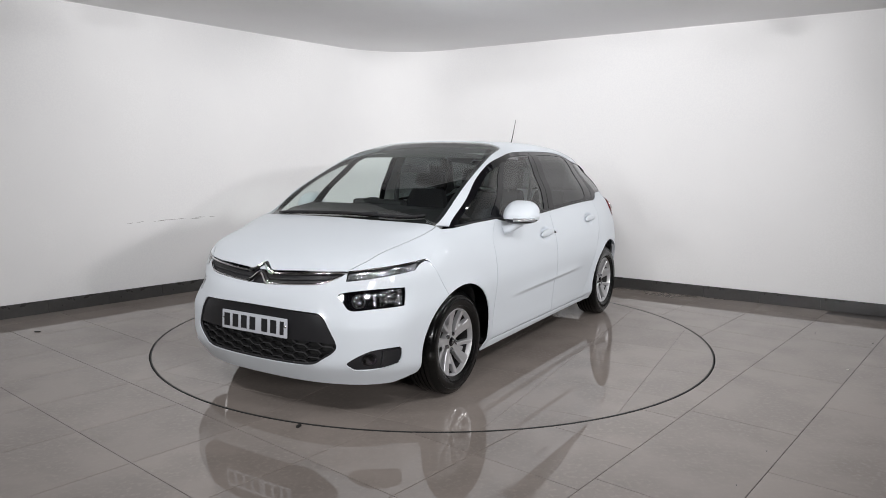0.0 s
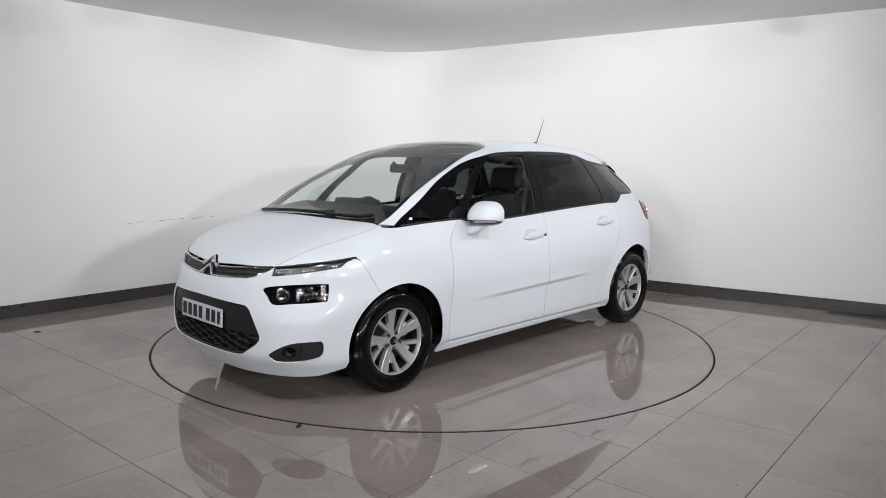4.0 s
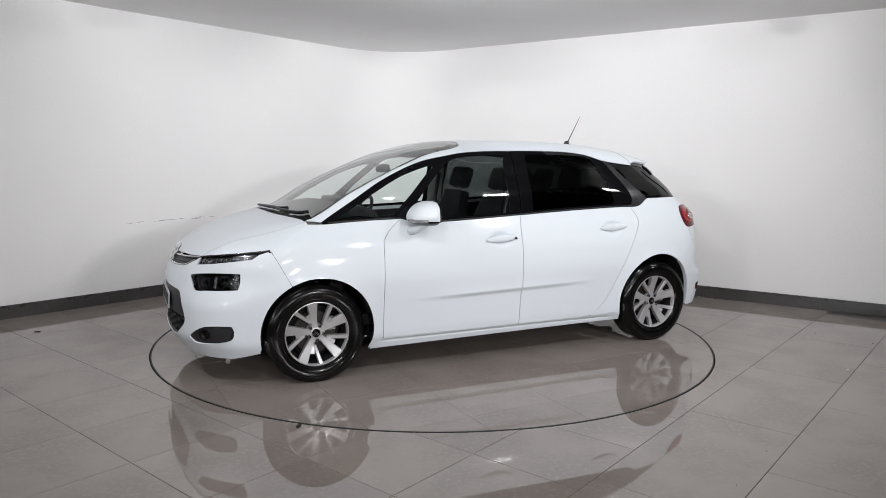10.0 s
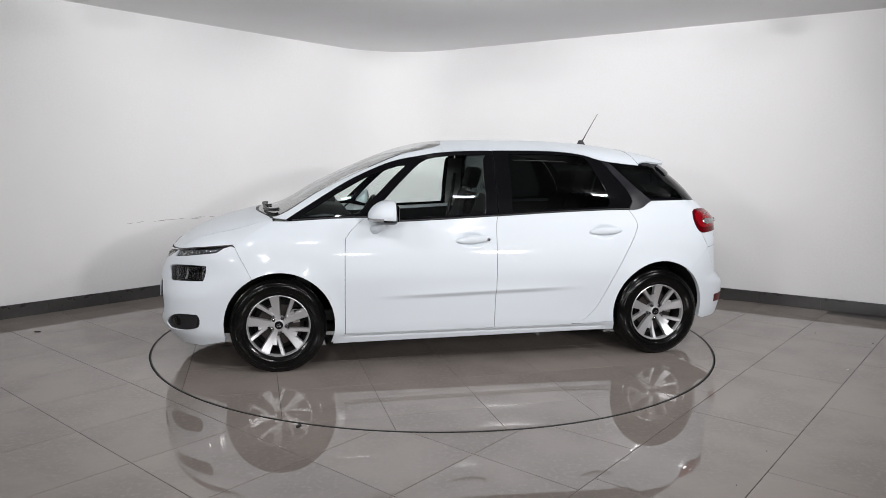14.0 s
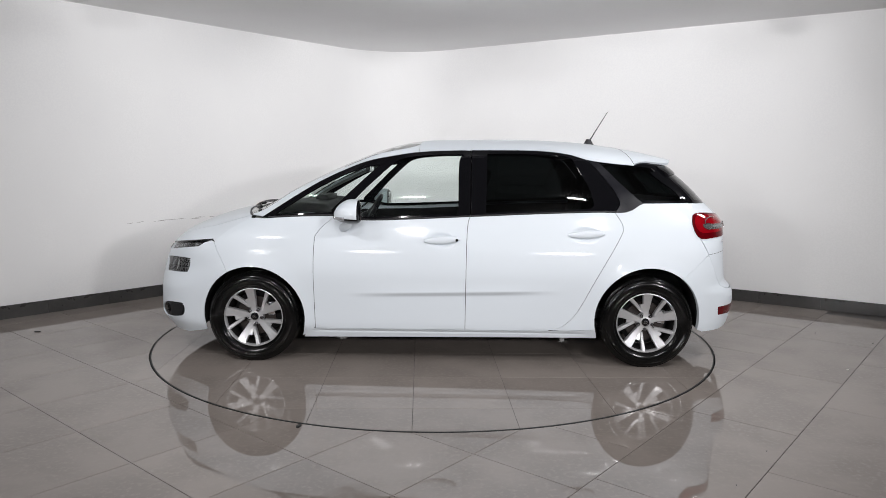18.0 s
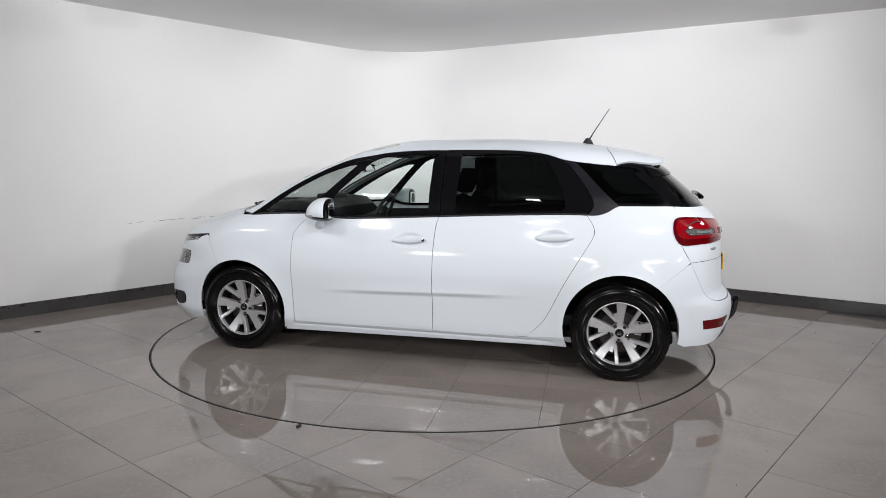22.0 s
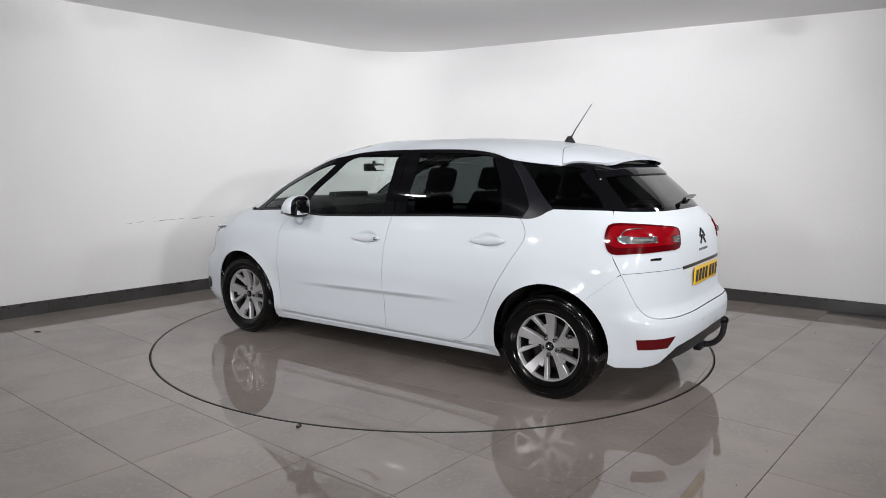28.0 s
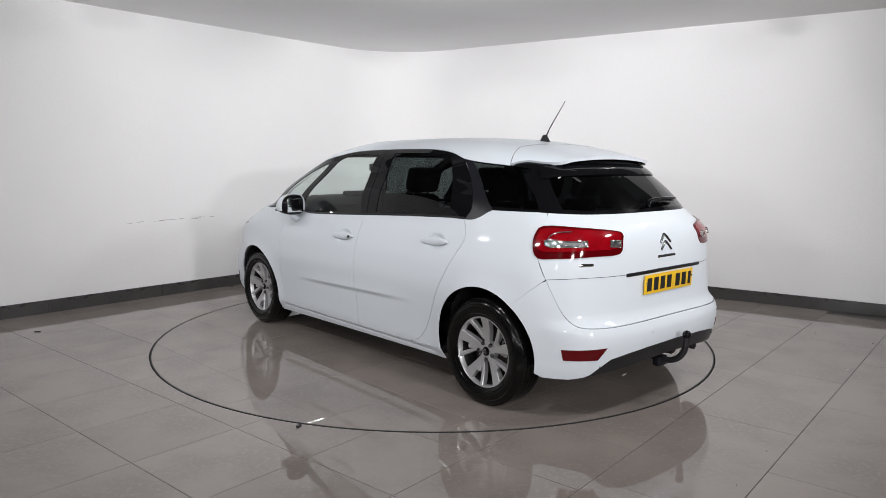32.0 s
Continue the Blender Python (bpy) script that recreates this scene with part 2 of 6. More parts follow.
tagged(strip_wall("trim", CEILING - 0.010, CEILING + 0.0, 0.007, 0.0005, TRIM), "thin white edge bead under the ceiling", "trim", kind="structure")
baseboard = tagged(strip_wall("baseboard", 0.0, 0.116, 0.006, 0.0005, GROUT), "dark grey tile skirting along the walls", "baseboard", kind="structure")


def skirting(wall, way, anchor, n0, n1):
    """Skirting tiles in a row, with open joints."""
    d, step = way, 0.56
    a = Vector((anchor[0], anchor[1], 0))
    a = a - wall[0] * (wall[0].dot(a) - wall[1])
    for k in range(n0, n1):
        bm = bmesh.new()
        box(bm, (0, 0, 0), (step - 0.003, 0.012, 0.121), 0.0015)
        ob = link("tile", bm, SKIRT_TILE, baseboard, smooth=False)
        c = a + d * (step * (k + 0.5)) - wall[0] * 0.0125
        ob.matrix_basis = Matrix.Translation((c.x, c.y, 0.0605)) @ Matrix.Rotation(math.atan2(d.y, d.x), 4, "Z")


skirting(WALL_L, DL, (-3.19, 1.03), -5, 14)
skirting(WALL_R, DR, (3.40, 1.33), -5, 14)

# a scuff on the left wall
sc = random.Random(4)
bm = bmesh.new()
for run in range(9):
    u0 = {0: 0.0, 1: 0.10, 2: 0.28, 3: 0.34, 4: 0.40, 5: 0.55, 6: 0.68, 7: 0.75, 8: 0.92}[run]
    length, zz = sc.uniform(0.05, 0.16), 0.790 + sc.uniform(-0.008, 0.008)
    prev = None
    for k in range(7):
        u = u0 + length * k / 6
        z = zz + 0.012 * u + sc.uniform(-0.003, 0.003)
        w = 0.0016 * math.sin(math.pi * (k + 0.4) / 6.8) + 0.0004
        p = SCUFF_AT + -DL * u - WALL_L[0] * 0.0008
        row = [bm.verts.new((p.x, p.y, z - w)), bm.verts.new((p.x, p.y, z + w))]
        if prev:
            bm.faces.new((prev[0], row[0], row[1], prev[1]))
        prev = row
scuff = link("scuff", bm, SCUFF, bpy.data.objects["wall_back"], "thin grey scuff line on the wall", smooth=False)

bm = bmesh.new()
box(bm, (0, 5.15, CEILING + 0.1), (26, 9.7, 0.2))
tagged(link("ceiling", bm, CEIL, smooth=False), "plain white painted ceiling", "ceiling", kind="structure")
bm = bmesh.new()
box(bm, (0, -6.95, CEILING + 0.1), (26, 14.5, 0.2))
tagged(link("ceiling_front", bm, DARK_WALL, smooth=False), "plain dark ceiling over the open side of the studio", "ceiling", kind="structure")
bm = bmesh.new()
for c, s in (((0, -12.1, CEILING / 2), (26, 0.2, CEILING)), ((-12.9, -5, CEILING / 2), (0.2, 14.4, CEILING)), ((12.9, -5, CEILING / 2), (0.2, 14.4, CEILING))):
    box(bm, c, s)
tagged(link("wall_front", bm, DARK_WALL, smooth=False), "plain dark walls behind the camera", "wall", kind="structure")

# floor: a bed of grout with the tiles laid on it, and a round turntable let into it
TILT_E = radians(49.5)
E1, E2 = Vector((math.cos(TILT_E), math.sin(TILT_E), 0)), Vector((math.sin(TILT_E), -math.cos(TILT_E), 0))
RING = 2.225


def inside_clip(poly, keep):
    """Clips a convex polygon by a half-plane test given as (normal, limit)."""
    out = []
    nrm, lim = keep
    for i, p in enumerate(poly):
        q = poly[(i + 1) % len(poly)]
        a, b = nrm[0] * p[0] + nrm[1] * p[1] - lim, nrm[0] * q[0] + nrm[1] * q[1] - lim
        if a <= 0:
            out.append(p)
        if (a < 0 < b) or (b < 0 < a):
            t = a / (a - b)
            out.append((p[0] + (q[0] - p[0]) * t, p[1] + (q[1] - p[1]) * t))
    return out


def round_cut(poly, rad, outside):
    """Cuts a polygon by the circle of the turntable; keeps its outer or inner side."""
    dense = []
    for i, p in enumerate(poly):
        q = poly[(i + 1) % len(poly)]
        for k in range(16):
            dense.append((p[0] + (q[0] - p[0]) * k / 16, p[1] + (q[1] - p[1]) * k / 16))
    r = [math.hypot(*p) for p in dense]
    keep = [(v >= rad) == outside for v in r]
    if all(keep):
        return poly
    if not any(keep):
        return []
    out, cnt = [], len(dense)
    for i in range(cnt):
        j = (i + 1) % cnt
        p, q = dense[i], dense[j]
        if keep[i]:
            out.append(p)
        if keep[i] != keep[j]:
            lo, hi = (0.0, 1.0)
            for _ in range(18):
                t = (lo + hi) / 2
                v = math.hypot(p[0] + (q[0] - p[0]) * t, p[1] + (q[1] - p[1]) * t)
                if ((v >= rad) == outside) == keep[i]:
                    lo = t
                else:
                    hi = t
            x = (p[0] + (q[0] - p[0]) * lo, p[1] + (q[1] - p[1]) * lo)
            out.append(x)
            if keep[i]:
                # follow the circle to where the outline comes back
                j2 = i + 1
                while not keep[j2 % cnt]:
                    j2 += 1
                p2, q2 = dense[(j2 - 1) % cnt], dense[j2 % cnt]
                lo, hi = 0.0, 1.0
                for _ in range(18):
                    t = (lo + hi) / 2
                    v = math.hypot(p2[0] + (q2[0] - p2[0]) * t, p2[1] + (q2[1] - p2[1]) * t)
                    if ((v >= rad) == outside):
                        hi = t
                    else:
                        lo = t
                y = (p2[0] + (q2[0] - p2[0]) * hi, p2[1] + (q2[1] - p2[1]) * hi)
                a, b = math.atan2(x[1], x[0]), math.atan2(y[1], y[0])
                d = (b - a + math.pi) % (2 * math.pi) - math.pi
                for k in range(1, 12):
                    w = a + d * k / 12
                    out.append((rad * math.cos(w), rad * math.sin(w)))
    return out


def flat_tile(name, poly, mat, parent, z=0.0, t=0.008):
    """One tile with softened upper edges."""
    bm = bmesh.new()
    cx, cy = sum(p[0] for p in poly) / len(poly), sum(p[1] for p in poly) / len(poly)
    top = [bm.verts.new((cx + (x - cx) * 0.9975, cy + (y - cy) * 0.9975, z)) for x, y in poly]
    mid = [bm.verts.new((x, y, z - 0.0012)) for x, y in poly]
    low = [bm.verts.new((x, y, z - t)) for x, y in poly]
    bm.faces.new(top)
    for a, b in ((top, mid), (mid, low)):
        for i in range(len(poly)):
            j = (i + 1) % len(poly)
            bm.faces.new((a[j], a[i], b[i], b[j]))
    bmesh.ops.recalc_face_normals(bm, faces=bm.faces[:])
    return link(name, bm, mat, parent, smooth=False)


JOINT = 0.0035


def grid_tiles(keep_fn):
    """The tile rectangles of the room's floor, in plan."""
    out = []
    step = 0.585
    for j in range(-8, 14):
        b0 = 0.02 + step * j
        long = j >= 4
        length = 1.17 if long else 0.575
        start = (-0.45 if j % 2 == 0 else 0.145) if long else -2.92
        for i in range(-14, 14):
            a0 = start + length * i
            poly = []
            for a, b in ((a0, b0), (a0 + length, b0), (a0 + length, b0 + step), (a0, b0 + step)):
                a += JOINT / 2 if a == a0 else -JOINT / 2
                b += JOINT / 2 if b == b0 else -JOINT / 2
                v = E1 * a + E2 * b
                poly.append((v.x, v.y))
            if keep_fn(poly):
                out.append(poly)
    return out


bm = bmesh.new()
seg = 96
ring_in = [bm.verts.new(((RING + 0.006) * math.cos(2 * math.pi * k / seg), (RING + 0.006) * math.sin(2 * math.pi * k / seg), -0.0035)) for k in range(seg)]
ring_lo = [bm.verts.new((v.co.x, v.co.y, -0.12)) for v in ring_in]
out_v = [bm.verts.new((x, y, -0.0035)) for x, y in ((13, 7), (-13, 7), (-13, -12.5), (13, -12.5))]
for k in range(seg):
    bm.faces.new((ring_in[k], ring_in[(k + 1) % seg], ring_lo[(k + 1) % seg], ring_lo[k]))
for q in range(4):
    # the quarter of the ring that faces each side
    a0 = [0.0, 0.25, 0.5, 0.75][q]
    ks = [int((a0 + s / (seg)) * seg) % seg for s in range(seg // 4 + 1)]
    c = out_v[q]
    for s in range(seg // 4):
        bm.faces.new((ring_in[ks[s]], c, ring_in[ks[s + 1]]))
    bm.faces.new((c, out_v[(q + 1) % 4], ring_in[ks[-1]]))
bmesh.ops.recalc_face_normals(bm, faces=bm.faces[:])
floor = tagged(link("floor", bm, GROUT, smooth=False), "polished grey stone tile floor with thin grout lines", "floor", kind="structure")

bm = bmesh.new()
lathe(bm, [(RING + 0.02, -0.12), (RING + 0.02, -0.125), (0.001, -0.125)], 64, Matrix.Rotation(radians(90), 4, "X"))
for v in bm.verts:
    v.co.z = -0.06 if v.co.z > 0 else -0.06
tagged(link("pit_floor", bm, GAP, smooth=False), "dark pit under the turntable", "floor", kind="structure")


def room_tile(poly):
    c = Vector((sum(p[0] for p in poly) / 4, sum(p[1] for p in poly) / 4, 0))
    return (WALL_L[0].dot(c) < WALL_L[1] + 0.3 and WALL_R[0].dot(c) < WALL_R[1] + 0.3 and c.y > -6.5 and abs(c.x) < 6.0)


LIM_L, LIM_R = (tuple(WALL_L[0])[:2], WALL_L[1] + 0.05), (tuple(WALL_R[0])[:2], WALL_R[1] + 0.05)
plates = []
for poly in grid_tiles(room_tile):
    poly = inside_clip(inside_clip(poly, LIM_L), LIM_R)
    if len(poly) < 3:
        continue
    plates.append(round_cut(poly, RING + 0.006, True))


# ---------------------------------------------------------------- the turntable
turntable = empty("turntable", label="round motor turntable tiled in polished grey stone, flush with the floor", category="turntable")
bm = bmesh.new()
lathe(bm, [(0.001, -0.0035), (RING - 0.006, -0.0035), (RING - 0.006, -0.05), (0.001, -0.05)], 128, Matrix.Rotation(radians(90), 4, "X"))
part("disc", bm, GROUT, turntable, smooth=False)
# dark strip laid in the gap round the disc
bm = bmesh.new()
lathe(bm, [(RING - 0.010, -0.03), (RING - 0.010, 0.0015), (RING - 0.0005, 0.0015), (RING - 0.0005, -0.03)], 160, Matrix.Rotation(radians(90), 4, "X"))
part("edge_ring", bm, GAP, turntable, "thin dark strip along the turntable's ring gap", smooth=False)
bm = bmesh.new()

# ---------------------------------------------------------------- the car: one smooth outer form, cut into panels
# car space: x forward, y to the car's left, z up, origin on the floor between the axles
WB = 2.785
HUB = (WB / 2, 0.83, 0.318)


def curve(xs, ys):
    """A smooth function through points (monotone cubic)."""
    x, y = np.array(xs, float), np.array(ys, float)
    h, d = np.diff(x), np.diff(y) / np.diff(x)
    m = np.zeros(len(x))
    m[0], m[-1] = d[0], d[-1]
    for i in range(1, len(x) - 1):
        if d[i - 1] * d[i] > 0:
            w1, w2 = 2 * h[i] + h[i - 1], h[i] + 2 * h[i - 1]
            m[i] = (w1 + w2) / (w1 / d[i - 1] + w2 / d[i])

    def f(v):
        v = np.asarray(v, float)
        i = np.clip(np.searchsorted(x, v) - 1, 0, len(x) - 2)
        t = (v - x[i]) / h[i]
        lo, hi = v < x[0], v > x[-1]
        r = ((1 + 2 * t) * (1 - t) ** 2 * y[i] + t * (1 - t) ** 2 * h[i] * m[i] + t * t * (3 - 2 * t) * y[i + 1] + t * t * (t - 1) * h[i] * m[i + 1])
        return np.where(lo, y[0] + m[0] * (v - x[0]), np.where(hi, y[-1] + m[-1] * (v - x[-1]), r))
    a, b = x[0] - 0.6, x[-1] + 0.6
    table = f(np.linspace(a, b, 3000))
    k = 2999 / (b - a)

    def quick(v):
        i = np.clip((np.asarray(v, float) - a) * k, 0, 2998.999)
        j = i.astype(int)
        return table[j] + (table[j + 1] - table[j]) * (i - j)
    return quick


def step01(v):
    v = np.clip(v, 0, 1)
    return v * v * (3 - 2 * v)


TOP = curve((-1.9, -1.66, -1.35, -0.9, -0.46, -0.1, 0.22, 0.455, 0.735, 1.114, 1.42, 1.60, 1.72, 1.9, 2.05, 2.16, 2.24),
            (1.417, 1.474, 1.539, 1.594, 1.609, 1.605, 1.594, 1.547, 1.444, 1.270, 1.103, 1.066, 1.040, 0.978, 0.912, 0.868, 0.798))
CROWN = curve((-1.7, -0.5, 0.3, 0.9, 1.5, 1.75, 2.2), (0.15, 0.098, 0.079, 0.082, 0.095, 0.130, 0.124))
NOSE = curve((0.15, 0.22, 0.32, 0.45, 0.58, 0.68, 0.76, 0.82, 0.9), (2.144, 2.194, 2.245, 2.245, 2.248, 2.236, 2.208, 2.185, 2.155))
NOSE_BEND = curve((0.2, 0.35, 0.5, 0.68, 0.8), (0.48, 0.40, 0.42, 0.65, 0.53))
TAIL = curve((0.18, 0.26, 0.36, 0.46, 0.53, 0.58, 0.70, 0.9, 1.0, 1.07, 1.13, 1.2, 1.42, 1.6), (-2.021, -2.098, -2.130, -2.145, -2.137, -2.081, -2.068, -2.053, -2.035, -2.002, -1.945, -1.885, -1.630, -1.398))
PLAN = curve((-2.2, -1.9, -1.6, -1.2, -0.6, 0.2, 1.0, 1.4, 1.7, 2.0, 2.3), (0.719, 0.812, 0.869, 0.900, 0.894, 0.897, 0.902, 0.893, 0.858, 0.822, 0.741))
LEAN_IN = curve((0.12, 0.2, 0.27, 0.36, 0.48, 0.56, 0.66, 0.8, 0.95, 1.05, 1.2, 1.35, 1.5, 1.65), (-0.09, -0.06, -0.028, -0.020, -0.005, 0.006, 0.016, 0.004, -0.040, -0.076, -0.110, -0.180, -0.230, -0.375))


SLOPE = curve(np.linspace(-2.4, 2.4, 97), (TOP(np.linspace(-2.4, 2.4, 97) + 0.01) - TOP(np.linspace(-2.4, 2.4, 97) - 0.01)) / 0.02)


CUPS = ((0.055, 0.888), (-0.948, 0.937))


def half_width(x, z):
    w = PLAN(x) + LEAN_IN(z)
    w = w - 0.11 * step01((-x - 0.7) / 1.0) * step01((z - 0.98) / 0.45)
    w = w - 0.05 * step01((x - 0.7) / 0.7) * step01((z - 0.88) / 0.2)
    # the pressed line low on the doors fades out at both ends
    zl = 0.528 - 0.024 * x
    run = step01((x + 0.82) / 0.5) * step01((0.80 - x) / 0.55)
    dz = z - zl
    w = w + run * np.where(dz > 0, 0.011 * np.exp(-dz / 0.05), 0.011 - 0.017 * step01(-dz / 0.034)) * np.where(dz < -0.034, np.exp((dz + 0.034) / 0.09), 1.0)
    # the fold along the sill
    w = w - 0.007 * np.exp(-((z - 0.229) / 0.007) ** 2) * step01((1.0 - np.abs(x)) / 0.08)
    # shallow cups behind the door handles
    for cx, cz in CUPS:
        w = w - 0.017 * step01((1 - np.hypot((x - cx) / 0.108, (z - cz) / 0.054)) / 0.5)
    # flared wheel arches
    for cx, cz in ((WB / 2, 0.318), (-WB / 2, 0.338)):
        r = np.hypot(x - cx, z - cz)
        w = w + 0.014 * np.exp(-((r - 0.37) / 0.055) ** 2) * step01((z - 0.1) / 0.2)
    return w


def smax(a, b, r):
    h = np.clip(0.5 + 0.5 * (a - b) / r, 0, 1)
    return b + (a - b) * h + r * h * (1 - h)


def form(P, tail=True):
    """Below 0 inside the car's outer form."""
    x, y, z = P[..., 0], np.abs(P[..., 1]), P[..., 2]
    s = y - half_width(x, z)
    slope = SLOPE(x)
    t = (z - (TOP(x) - CROWN(x) * y * y)) / np.sqrt(1 + slope * slope)
    f = (x - (NOSE(z) - NOSE_BEND(z) * y ** 2.9)) * 0.9
    b = ((TAIL(z) + 0.42 * y ** 3.6 * (1 + 0.9 * step01((z - 1.0) / 0.15))) - x) * 0.85
    rt = 0.20 - 0.10 * step01((x - 0.1) / 0.5) + 0.14 * step01((x - 1.45) / 0.3)
    v = smax(s, t, rt)
    v = smax(v, f, 0.16)
    if tail:
        v = smax(v, b, 0.10)
    return smax(v, 0.115 - z, 0.03)


def meet(o, d, far=2.6, tail=True):
    """Where rays from outside (o + s d, s growing inwards) first meet the form."""
    o, d = np.asarray(o, float), np.asarray(d, float)
    n = 44
    s = np.linspace(0, far, n)
    v = np.stack([form(o + d * k, tail) for k in s], 0)
    first = np.argmax(v < 0, 0)
    hit = (v < 0).any(0)
    first = np.maximum(first, 1)
    lo, hi = s[first - 1], s[first]
    for _ in range(15):
        m = (lo + hi) / 2
        inside = form(o + d * m[:, None], tail) < 0
        hi = np.where(inside, m, hi)
        lo = np.where(inside, lo, m)
    return o + d * ((lo + hi) / 2)[:, None], hit


def normal_at(P, tail=True):
    e = 0.004
    g = np.stack([form(P + np.eye(3)[k] * e, tail) - form(P - np.eye(3)[k] * e, tail) for k in range(3)], -1)
    return g / np.linalg.norm(g, axis=-1, keepdims=True)


# ways to look at the form: flat coordinates -> rays, and places -> flat coordinates
def from_side(q):
    return np.stack([q[:, 0], np.full(len(q), 1.6), q[:, 1]], 1), np.tile([0, -1.0, 0], (len(q), 1))


def from_top(q):
    return np.stack([q[:, 0], q[:, 1], np.full(len(q), 2.2)], 1), np.tile([0, 0, -1.0], (len(q), 1))


def from_ring(ax, sign):
    def f(q):
        a = q[:, 0]
        d = np.stack([sign * np.cos(a), np.sin(a), 0 * a], 1)
        o = np.stack([np.full(len(q), ax), 0 * a, q[:, 1]], 1)
        return o + d * 2.0, -d
    return f


def from_tube(q):
    a = q[:, 1] / 0.7
    d = np.stack([0 * a, np.sin(a), np.cos(a)], 1)
    o = np.stack([q[:, 0], 0 * a, np.full(len(q), 0.9)], 1)
    return o + d * 1.6, -d


FRONT, REAR = from_ring(1.2, 1), from_ring(-1.2, -1)


def flat_side(P):
    return np.stack([P[:, 0], P[:, 2]], 1)


def flat_top(P):
    return P[:, :2]


def flat_front(P):
    return np.stack([np.arctan2(P[:, 1], P[:, 0] - 1.2), P[:, 2]], 1)


def flat_rear(P):
    return np.stack([np.arctan2(P[:, 1], -(P[:, 0] + 1.2)), P[:, 2]], 1)


def flat_tube(P):
    return np.stack([P[:, 0], np.arctan2(P[:, 1], P[:, 2] - 0.9) * 0.7], 1)


WAYS = {"side": (from_side, flat_side), "top": (from_top, flat_top), "front": (FRONT, flat_front), "rear": (REAR, flat_rear), "tube": (from_tube, flat_tube)}


def on_form(way, pts):
    """The places on the form of flat points given in that way."""
    o, d = WAYS[way][0](np.array(pts, float))
    return meet(o, d)[0]


def to_flat(way, P):
    return [tuple(v) for v in WAYS[way][1](np.asarray(P, float))]


def in_poly(q, poly):
    p = np.array(poly)
    x, y = q[:, 0], q[:, 1]
    inside = np.zeros(len(q), bool)
    for (x0, y0), (x1, y1) in zip(p, np.roll(p, -1, 0)):
        c = ((y0 > y) != (y1 > y)) & (x < (x1 - x0) * (y - y0) / (y1 - y0 + 1e-12) + x0)
        inside ^= c
    return inside


def resample(poly, ds):
    out = []
    for (x0, y0), (x1, y1) in zip(poly, poly[1:] + poly[:1]):
        n = max(1, int(math.ceil(math.hypot(x1 - x0, y1 - y0) / ds)))
        out += [(x0 + (x1 - x0) * k / n, y0 + (y1 - y0) * k / n) for k in range(n)]
    return out


